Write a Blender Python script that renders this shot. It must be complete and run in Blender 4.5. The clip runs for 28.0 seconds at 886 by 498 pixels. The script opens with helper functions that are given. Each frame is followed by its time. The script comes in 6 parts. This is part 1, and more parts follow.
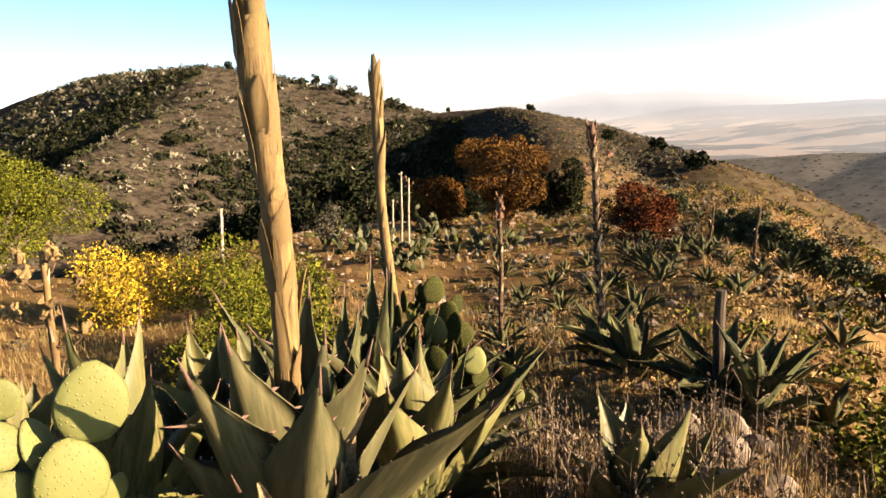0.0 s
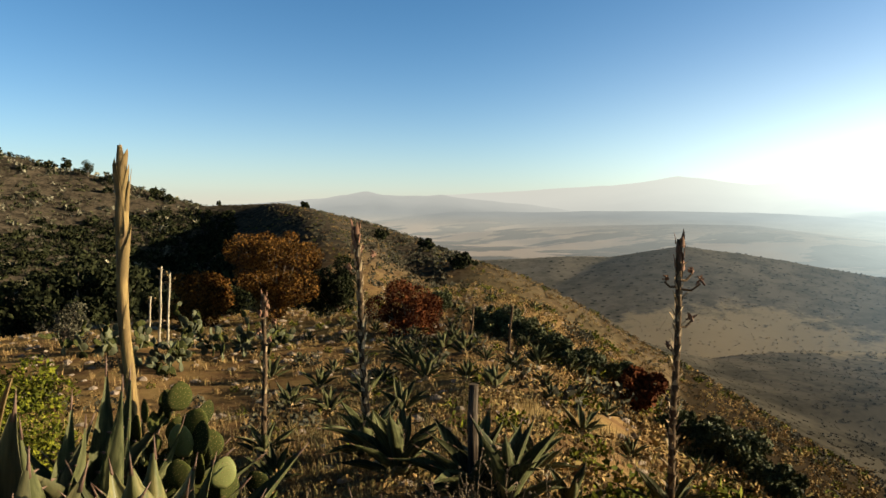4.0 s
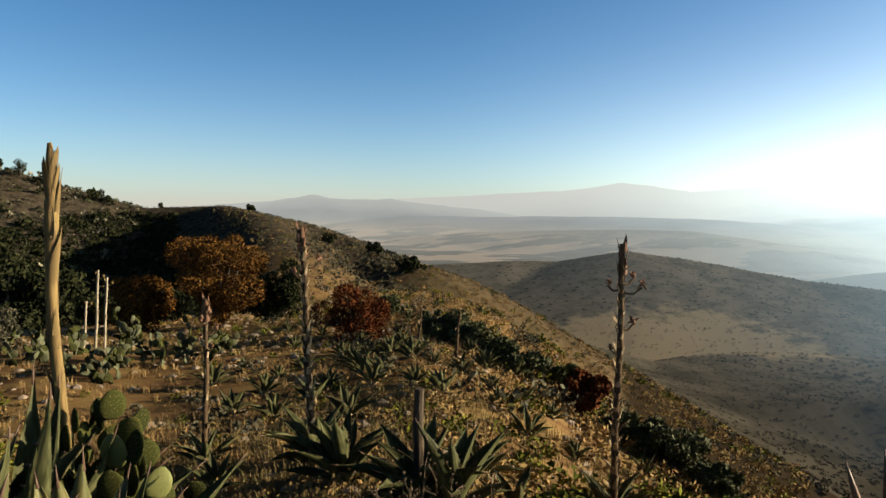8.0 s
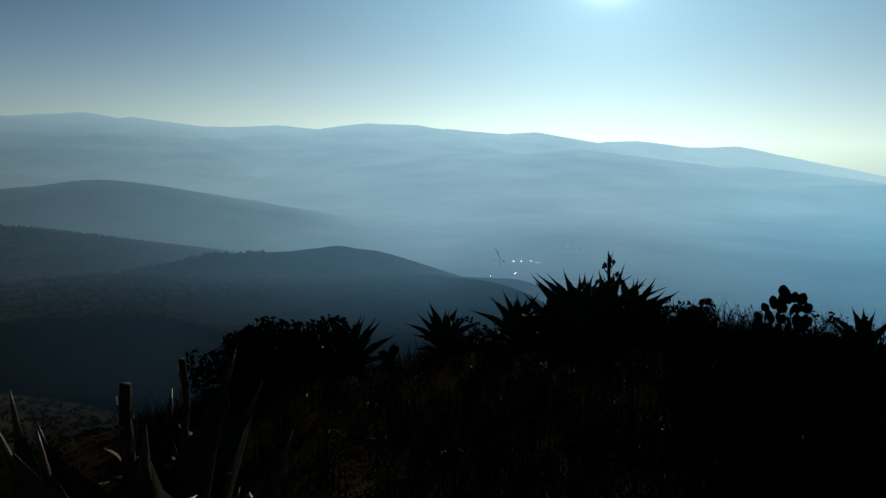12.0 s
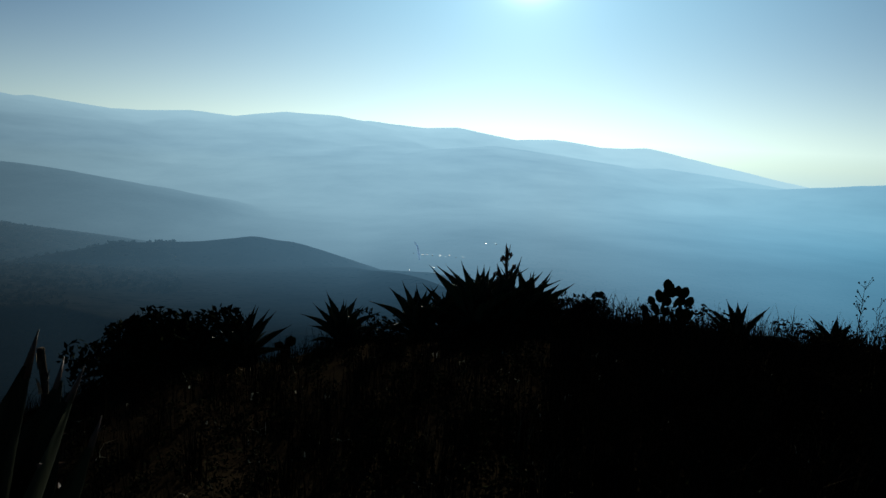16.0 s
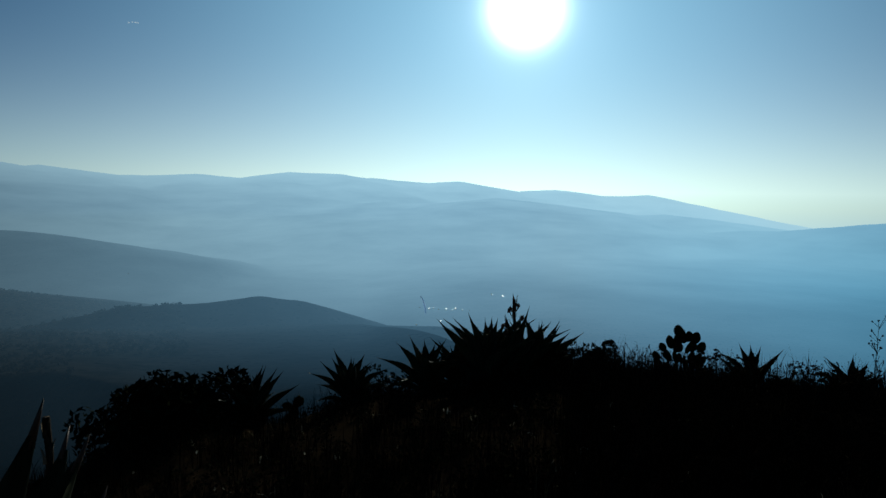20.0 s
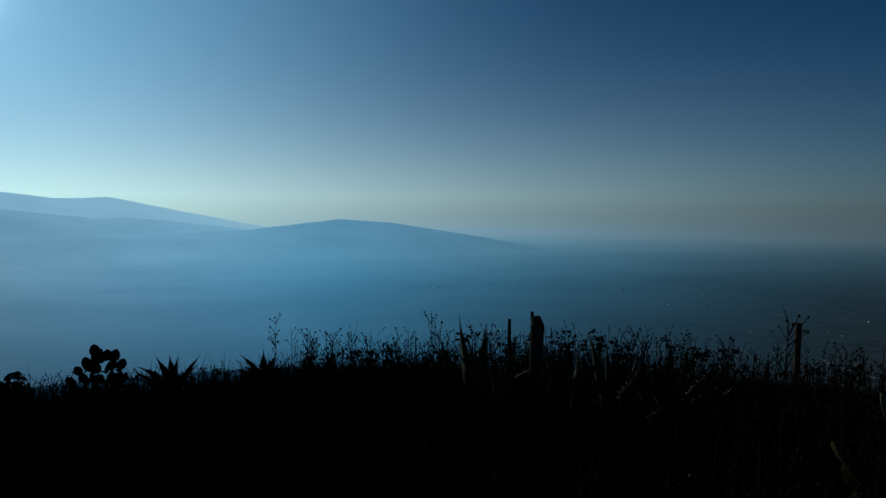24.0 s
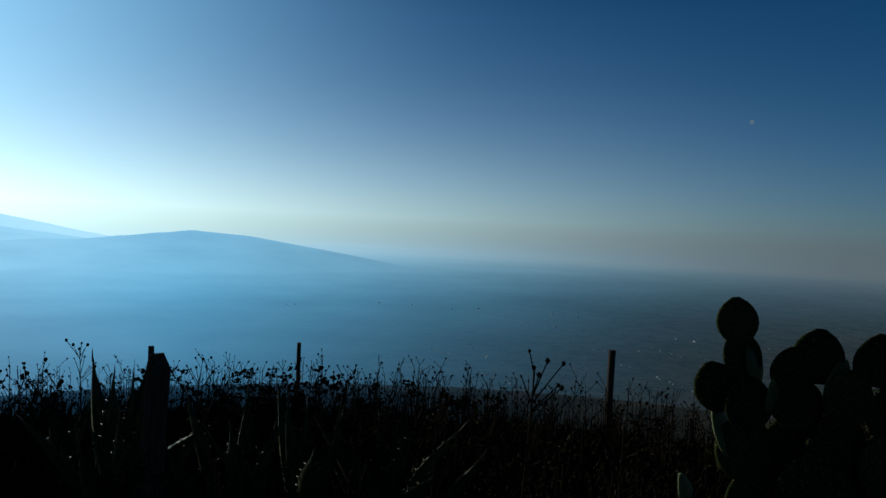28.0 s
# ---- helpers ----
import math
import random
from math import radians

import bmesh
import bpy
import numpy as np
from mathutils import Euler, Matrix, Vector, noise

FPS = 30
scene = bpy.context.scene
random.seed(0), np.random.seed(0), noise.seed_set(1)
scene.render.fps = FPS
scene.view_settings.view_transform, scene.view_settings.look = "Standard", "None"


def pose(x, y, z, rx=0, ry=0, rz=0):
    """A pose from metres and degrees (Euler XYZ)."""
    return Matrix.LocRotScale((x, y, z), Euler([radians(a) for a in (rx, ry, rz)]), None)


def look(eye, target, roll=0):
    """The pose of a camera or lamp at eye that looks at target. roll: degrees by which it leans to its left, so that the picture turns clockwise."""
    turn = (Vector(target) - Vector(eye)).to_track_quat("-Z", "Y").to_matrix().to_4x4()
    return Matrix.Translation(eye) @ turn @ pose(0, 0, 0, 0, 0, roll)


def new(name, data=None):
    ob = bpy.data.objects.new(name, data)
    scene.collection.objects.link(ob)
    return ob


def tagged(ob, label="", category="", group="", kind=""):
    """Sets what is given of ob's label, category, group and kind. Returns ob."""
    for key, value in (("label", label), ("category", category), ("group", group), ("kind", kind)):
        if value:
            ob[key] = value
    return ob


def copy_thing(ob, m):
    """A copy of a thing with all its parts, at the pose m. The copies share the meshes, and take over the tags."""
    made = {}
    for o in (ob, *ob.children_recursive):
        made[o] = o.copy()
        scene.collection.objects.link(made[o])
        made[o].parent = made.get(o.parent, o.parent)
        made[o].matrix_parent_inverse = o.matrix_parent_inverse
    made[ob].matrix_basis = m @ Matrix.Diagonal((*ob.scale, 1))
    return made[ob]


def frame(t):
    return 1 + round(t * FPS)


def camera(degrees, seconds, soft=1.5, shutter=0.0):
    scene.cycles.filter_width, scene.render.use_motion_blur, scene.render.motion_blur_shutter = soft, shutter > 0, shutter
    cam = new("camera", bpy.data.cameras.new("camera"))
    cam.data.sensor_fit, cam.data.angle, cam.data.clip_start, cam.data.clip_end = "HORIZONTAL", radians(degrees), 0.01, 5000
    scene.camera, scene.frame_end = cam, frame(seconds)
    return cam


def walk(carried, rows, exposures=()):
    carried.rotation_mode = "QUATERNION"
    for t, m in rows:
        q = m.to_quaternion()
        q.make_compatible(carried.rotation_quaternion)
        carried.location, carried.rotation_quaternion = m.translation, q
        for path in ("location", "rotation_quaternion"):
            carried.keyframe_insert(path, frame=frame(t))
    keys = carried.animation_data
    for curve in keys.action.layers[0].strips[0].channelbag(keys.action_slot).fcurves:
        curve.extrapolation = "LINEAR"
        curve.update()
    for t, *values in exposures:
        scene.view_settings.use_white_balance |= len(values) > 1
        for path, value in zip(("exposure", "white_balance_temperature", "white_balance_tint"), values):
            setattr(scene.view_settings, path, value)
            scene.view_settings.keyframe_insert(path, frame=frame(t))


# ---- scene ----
cam = camera(66.2, 28.0, soft=1.5)
PATH = [
    (0.0, pose(-0.116, 0.056, 1.589, 78.30, 2.00, -0.00)),
    (0.5, pose(-0.055, 0.039, 1.582, 77.14, 1.76, -8.91)),
    (1.0, pose(-0.015, 0.004, 1.584, 77.06, 2.12, -16.27)),
    (1.5, pose(0.019, 0.000, 1.588, 77.57, 1.41, -21.80)),
    (2.0, pose(0.004, 0.011, 1.604, 82.68, 0.31, -19.32)),
    (2.5, pose(-0.045, 0.043, 1.617, 87.18, 0.45, -6.79)),
    (3.0, pose(-0.094, 0.014, 1.622, 88.10, -1.06, -1.27)),
    (3.5, pose(-0.057, 0.021, 1.619, 87.70, -0.67, -7.79)),
    (4.0, pose(-0.017, 0.018, 1.610, 86.23, -0.71, -18.61)),
    (4.5, pose(0.006, 0.007, 1.609, 85.39, -0.28, -22.58)),
    (6.5, pose(0.010, 0.017, 1.606, 86.51, -0.57, -23.33)),
    (7.0, pose(0.004, 0.016, 1.606, 86.81, -1.17, -23.01)),
    (7.5, pose(0.006, 0.025, 1.607, 86.97, -0.98, -23.16)),
    (8.0, pose(0.009, 0.026, 1.606, 86.65, -1.18, -22.91)),
    (8.5, pose(0.030, 0.077, 1.597, 86.43, -1.82, -25.47)),
    (9.0, pose(0.048, 0.085, 1.599, 86.08, -2.09, -33.06)),
    (9.5, pose(0.029, 0.072, 1.598, 87.00, -2.29, -43.79)),
    (10.0, pose(0.020, 0.054, 1.579, 84.96, -0.94, -58.35)),
    (10.5, pose(0.032, -0.043, 1.593, 86.10, 1.20, -67.18)),
    (11.0, pose(0.240, -0.106, 1.547, 84.20, -1.13, -77.87)),
    (11.5, pose(0.071, 0.044, 1.569, 82.71, -2.05, -86.93)),
    (12.0, pose(0.014, 0.216, 1.626, 81.93, -1.15, -94.33)),
    (12.5, pose(0.013, 0.189, 1.632, 81.42, 0.33, -98.25)),
    (14.5, pose(-0.059, -0.072, 1.609, 82.53, -5.76, -99.48)),
    (15.0, pose(-0.028, -0.068, 1.606, 80.88, -3.76, -101.00)),
    (15.5, pose(-0.020, -0.065, 1.603, 81.35, -3.00, -100.74)),
    (16.0, pose(-0.006, -0.061, 1.600, 81.62, -3.12, -100.89)),
    (16.5, pose(-0.000, -0.059, 1.597, 80.64, -2.11, -100.38)),
    (17.0, pose(0.004, -0.059, 1.595, 81.07, -1.87, -100.70)),
    (17.5, pose(0.002, -0.060, 1.595, 80.97, -1.86, -100.54)),
    (18.0, pose(0.011, -0.057, 1.591, 80.59, -1.78, -100.29)),
    (18.5, pose(0.017, -0.057, 1.589, 80.36, -2.00, -99.92)),
    (19.0, pose(0.020, -0.055, 1.591, 80.98, -2.01, -99.95)),
    (19.5, pose(0.014, -0.057, 1.591, 81.63, -1.73, -100.59)),
    (20.0, pose(0.011, -0.056, 1.595, 86.11, -1.08, -100.67)),
    (20.5, pose(0.010, -0.102, 1.575, 91.46, -1.17, -101.87)),
    (22.5, pose(-0.220, -0.034, 1.653, 90.63, -1.05, -124.79)),
    (23.0, pose(-0.226, -0.233, 1.685, 91.96, -1.36, -129.39)),
    (23.5, pose(-0.193, -0.421, 1.683, 91.03, -0.81, -137.90)),
    (24.0, pose(-0.163, -0.665, 1.702, 86.82, -0.35, -143.69)),
    (24.5, pose(-0.166, -0.968, 1.665, 88.19, -1.79, -148.88)),
    (25.0, pose(-0.179, -1.281, 1.627, 85.23, -1.01, -152.14)),
    (25.5, pose(-0.155, -1.580, 1.595, 85.34, 0.47, -154.00)),
    (26.0, pose(-0.167, -1.861, 1.601, 87.87, -2.90, -152.24)),
    (26.5, pose(-0.153, -2.115, 1.604, 87.67, -2.18, -155.79)),
    (27.0, pose(-0.142, -2.357, 1.599, 87.16, -1.27, -156.68)),
    (27.5, pose(-0.159, -2.625, 1.570, 87.86, -2.82, -152.23)),
    (28.0, pose(-0.128, -2.918, 1.519, 88.59, -2.51, -155.30)),
]

EXPOSURES = [(0.0, 2.56, 8300, 20), (1.0, 2.76, 8600, 22), (1.6, 2.71, 8600, 22), (2.0, 2.31, 8500, 20), (2.4, 1.74, 7900, 10), (3.0, 1.66, 8000, 4), (4.5, 1.64, 8000, 6), (7.0, 1.49, 7600, 6), (8.0, 1.49, 7600, 6),
             (9.2, 1.56, 7600, 6), (9.6, 0.89, 6700, 3), (10.0, 0.24, 6300, 0), (10.4, -0.36, 6100, -3), (11.0, -0.86, 6000, -3), (12.0, -1.11, 5900, -4), (15.0, -1.11, 5800, -4), (17.0, -0.81, 5700, -4), (19.7, -0.91, 5600, -5),
             (20.5, -1.71, 5200, -8), (22.5, -2.06, 4650, -8), (24.0, -1.68, 4950, -8), (25.0, -0.69, 5600, -3), (28.0, -0.80, 5200, -5)]
walk(cam, PATH, EXPOSURES)

# ---- light: a low sun and a hazy sky ----
SUN_BEARING, SUN_HEIGHT = 107.2, 15.6
SUN_WAY = Vector((math.sin(radians(SUN_BEARING)) * math.cos(radians(SUN_HEIGHT)), math.cos(radians(SUN_BEARING)) * math.cos(radians(SUN_HEIGHT)), math.sin(radians(SUN_HEIGHT))))
sun = new("sun", bpy.data.lights.new("sun", "SUN"))
sun.data.energy, sun.data.angle, sun.data.color = 5.0, radians(0.53), (1.0, 0.9, 0.74)
sun.matrix_world = look(SUN_WAY * 50, (0, 0, 0))


class Nodes:
    """Short spellings for building a node tree."""

    def __init__(self, tree):
        self.t = tree
        tree.nodes.clear()

    def add(self, kind, *ins, operation=None, clamp=False):
        n = self.t.nodes.new(kind)
        if operation:
            n.operation = operation
        if clamp:
            n.use_clamp = True
        for i, v in enumerate(ins):
            if v is not None:
                self.put(n.inputs[i], v)
        return n

    def put(self, socket, v):
        if hasattr(v, "is_output"):
            self.t.links.new(v, socket)
        elif v is not None:
            socket.default_value = v

    def math(self, op, a, b=None, clamp=False):
        return self.add("ShaderNodeMath", a, b, operation=op, clamp=clamp).outputs[0]

    def noise(self, vec, scale, detail=4.0, rough=0.55):
        n = self.add("ShaderNodeTexNoise")
        for k, v in (("Vector", vec), ("Scale", scale), ("Detail", detail), ("Roughness", rough)):
            self.put(n.inputs[k], v)
        return n.outputs["Fac"]

    def ramp(self, fac, stops):
        n = self.add("ShaderNodeValToRGB", fac)
        e = n.color_ramp.elements
        while len(e) < len(stops):
            e.new(0.5)
        for q, (p, c) in zip(e, stops):
            q.position, q.color = p, (*c, 1)
        return n.outputs[0]

    def mix(self, fac, a, b, blend="MIX"):
        n = self.add("ShaderNodeMix")
        n.data_type, n.blend_type = "RGBA", blend
        for s, v in ((n.inputs[0], fac), (n.inputs[6], a), (n.inputs[7], b)):
            self.put(s, (*v, 1) if isinstance(v, tuple) and len(v) == 3 else v)
        return n.outputs[2]


HAZE_PALE, HAZE_BRIGHT = (0.34, 0.345, 0.345), (2.1, 2.72, 2.98)
world = bpy.data.worlds.new("sky")
scene.world = world
world.use_nodes = True
w = Nodes(world.node_tree)
sky = w.add("ShaderNodeTexSky")
sky.sky_type, sky.sun_disc, sky.sun_elevation, sky.sun_rotation = "NISHITA", False, radians(SUN_HEIGHT), radians(SUN_BEARING)
sky.altitude, sky.air_density, sky.dust_density, sky.ozone_density = 2300, 1.0, 1.2, 2.0
way = w.add("ShaderNodeTexCoord").outputs["Generated"]
toward = w.add("ShaderNodeVectorMath", way, tuple(SUN_WAY), operation="DOT_PRODUCT").outputs["Value"]
toward = w.math("MAXIMUM", toward, 0.0)
glare = w.math("ADD", w.math("MULTIPLY", w.math("POWER", toward, 1600.0), 260.0), w.math("ADD", w.math("MULTIPLY", w.math("POWER", toward, 220.0), 9.0), w.math("MULTIPLY", w.math("POWER", toward, 40.0), 1.5)))
shine = w.math("MULTIPLY", w.math("POWER", toward, 9.0), 16.0)
lift = w.add("ShaderNodeSeparateXYZ", way).outputs["Z"]
# the air is brighter over the southern plain than over the northern one
spread = w.math("ADD", 2.75, w.math("MULTIPLY", w.add("ShaderNodeSeparateXYZ", way).outputs["Y"], 0.36))
band = w.math("POWER", 2.718, w.math("MULTIPLY", w.math("ABSOLUTE", w.math("ADD", lift, -0.02)), -11.0))
mist = w.math("MULTIPLY", band, w.math("ADD", 1.6, w.math("MULTIPLY", w.math("POWER", toward, 2.0), 25.0)))
hazed = w.mix(1.0, w.mix(1.0, sky.outputs[0], (0.30, 0.75, 1.09), "MULTIPLY"), w.mix(1.0, (1.0, 0.93, 0.78), mist, "MULTIPLY"), "ADD")
# a dusty layer that lies along the horizon
dust = w.math("MULTIPLY", w.math("POWER", 2.718, w.math("MULTIPLY", w.math("MAXIMUM", lift, 0.0), -17.0)), w.math("SUBTRACT", 0.92, w.math("MULTIPLY", w.math("POWER", toward, 2.0), 0.75)))
hazed = w.mix(dust, hazed, w.mix(1.0, w.mix(w.math("POWER", toward, spread), HAZE_PALE, (2.45, 2.35, 2.0)), (11.9, 11.9, 11.9), "MULTIPLY"))
# below the dust the air over the plain
below = w.math("MULTIPLY", w.math("POWER", 2.718, w.math("MULTIPLY", w.math("MAXIMUM", w.math("ADD", lift, 0.027), 0.0), -55.0)), w.math("SUBTRACT", 1.0, w.math("POWER", toward, 6.0)))
hazed = w.mix(below, hazed, w.mix(1.0, w.mix(w.math("POWER", toward, spread), HAZE_PALE, HAZE_BRIGHT), (11.9, 11.9, 11.9), "MULTIPLY"))
hazed = w.mix(1.0, hazed, w.mix(1.0, w.mix(w.math("MINIMUM", w.math("MULTIPLY", band, 1.25), 1.0), (0.62, 0.95, 1.12), (1.12, 0.99, 0.76)), shine, "MULTIPLY"), "ADD")
deep = w.math("POWER", 2.718, w.math("MULTIPLY", w.math("MAXIMUM", w.math("ADD", lift, -0.3), 0.0), -2.8))
hazed = w.mix(1.0, hazed, w.add("ShaderNodeCombineXYZ", deep, deep, deep).outputs[0], "MULTIPLY")
lit = w.mix(1.0, hazed, w.mix(1.0, (0.97, 0.98, 1.0), glare, "MULTIPLY"), "ADD")
w.add("ShaderNodeOutputWorld", w.add("ShaderNodeBackground", lit, 0.054).outputs[0])

# ---- materials ----
def material(name, build, rough=0.85, bump=0.0, bump_dist=0.02, gloss=0.12, metal=0.0):
    """A procedural material: build(nodes, place) gives the colour and, if it likes, a height."""
    m = bpy.data.materials.new(name)
    m.use_nodes = True
    n = Nodes(m.node_tree)
    place = n.add("ShaderNodeTexCoord").outputs["Object"]
    made = build(n, place)
    colour, height = made if isinstance(made, tuple) else (made, None)
    p = n.add("ShaderNodeBsdfPrincipled")
    n.put(p.inputs["Base Color"], colour)
    n.put(p.inputs["Roughness"], rough)
    n.put(p.inputs["Specular IOR Level"], gloss)
    n.put(p.inputs["Metallic"], metal)
    if height is not None:
        b = n.add("ShaderNodeBump")
        n.put(b.inputs["Strength"], bump)
        n.put(b.inputs["Distance"], bump_dist)
        n.put(b.inputs["Height"], height)
        n.put(p.inputs["Normal"], b.outputs[0])
    n.add("ShaderNodeOutputMaterial", p.outputs[0])
    return m


def soil(n, p):
    p = n.add("ShaderNodeNewGeometry").outputs["Position"]
    big, mid, fine = n.noise(p, 0.06, 5), n.noise(p, 0.7, 6, 0.65), n.noise(p, 9.0, 6, 0.7)
    straw = n.mix(fine, (0.084, 0.0485, 0.0194), (0.2455, 0.1518, 0.0646))
    earth = n.mix(fine, (0.0388, 0.0207, 0.0103), (0.1421, 0.0807, 0.0388))
    green = n.mix(fine, (0.0194, 0.0207, 0.0078), (0.0775, 0.0711, 0.0258))
    a = n.mix(n.ramp(mid, [(0.40, (0, 0, 0)), (0.60, (1, 1, 1))]), earth, straw)
    c = n.mix(n.ramp(n.math("ADD", n.math("MULTIPLY", big, 0.7), n.math("MULTIPLY", mid, 0.3)), [(0.47, (0, 0, 0)), (0.63, (0.70, 0.7, 0.7))]), a, green)
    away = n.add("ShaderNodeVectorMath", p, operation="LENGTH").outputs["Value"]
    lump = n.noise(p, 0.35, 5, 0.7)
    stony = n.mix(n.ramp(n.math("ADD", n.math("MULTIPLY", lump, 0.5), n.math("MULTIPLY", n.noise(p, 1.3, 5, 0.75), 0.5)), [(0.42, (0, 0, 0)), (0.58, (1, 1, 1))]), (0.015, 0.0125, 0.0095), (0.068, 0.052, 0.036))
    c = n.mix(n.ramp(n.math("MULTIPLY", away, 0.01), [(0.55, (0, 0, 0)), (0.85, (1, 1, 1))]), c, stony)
    # the far brow's soil is painted near-black for being seen against the light
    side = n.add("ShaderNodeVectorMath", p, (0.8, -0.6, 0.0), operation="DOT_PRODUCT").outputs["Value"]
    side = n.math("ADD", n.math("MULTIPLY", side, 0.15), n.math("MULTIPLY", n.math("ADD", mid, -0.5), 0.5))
    backlit_soil = n.mix(n.math("MULTIPLY", fine, 0.55), (0.0078, 0.0058, 0.0039), (0.0323, 0.022, 0.0129))
    c = n.mix(n.ramp(side, [(0.16, (0, 0, 0)), (0.34, (0.95, 0.95, 0.95))]), c, backlit_soil)
    return c, n.math("ADD", n.math("MULTIPLY", mid, 1.0), n.math("MULTIPLY", fine, 0.5))


def per_island(dark, light, extra=None):
    def build(n, p):
        r = n.add("ShaderNodeNewGeometry").outputs["Random Per Island"]
        stops = [(0.0, dark), (1.0, light)] if extra is None else [(0.0, dark), (0.6, light), (1.0, extra)]
        return n.ramp(r, stops)
    return build


def per_object(dark, light, fine=None, scale=14.0, stretch=(1, 1, 1), streak=0.5, bumpy=True):
    """A colour that differs from object to object, with a grain along the piece."""
    def build(n, p):
        r = n.add("ShaderNodeObjectInfo").outputs["Random"]
        q = n.add("ShaderNodeVectorMath", p, stretch, operation="MULTIPLY").outputs[0]
        g, big = n.noise(q, scale, 6, 0.65), n.noise(p, 3.0, 3)
        base = n.mix(n.math("ADD", n.math("MULTIPLY", r, 0.6), n.math("MULTIPLY", big, 0.5), True), dark, light)
        tint = n.mix(n.ramp(g, [(0.42, (0, 0, 0)), (0.62, (1, 1, 1))]), base, fine or light)
        return n.mix(streak, base, tint), g
    return build


def pad_skin(n, p, dark=(0.010, 0.014, 0.006), light=(0.055, 0.057, 0.017)):
    r = n.add("ShaderNodeObjectInfo").outputs["Random"]
    g = n.noise(p, 9.0, 4)
    base = n.mix(n.math("ADD", n.math("MULTIPLY", r, 0.6), n.math("MULTIPLY", g, 0.5), True), dark, light)
    v = n.add("ShaderNodeTexVoronoi")
    v.voronoi_dimensions = "2D"
    q = n.add("ShaderNodeSeparateXYZ", p)
    n.put(v.inputs["Vector"], n.add("ShaderNodeCombineXYZ", q.outputs["X"], q.outputs["Z"]).outputs[0])
    n.put(v.inputs["Scale"], 10.0)
    spot = n.ramp(v.outputs["Distance"], [(0.07, (1, 1, 1)), (0.17, (0, 0, 0))])
    return n.mix(n.math("MULTIPLY", spot, 0.75), base, (0.16, 0.11, 0.05)), n.math("MULTIPLY", spot, 1.0)


def rock_skin(n, p):
    g, f = n.noise(p, 3.0, 6, 0.6), n.noise(p, 24.0, 5, 0.7)
    c = n.mix(g, (0.09, 0.062, 0.048), (0.29, 0.215, 0.16))
    return n.mix(n.ramp(f, [(0.5, (0, 0, 0)), (0.68, (0.7, 0.7, 0.7))]), c, (0.19, 0.175, 0.13)), n.math("ADD", g, f)


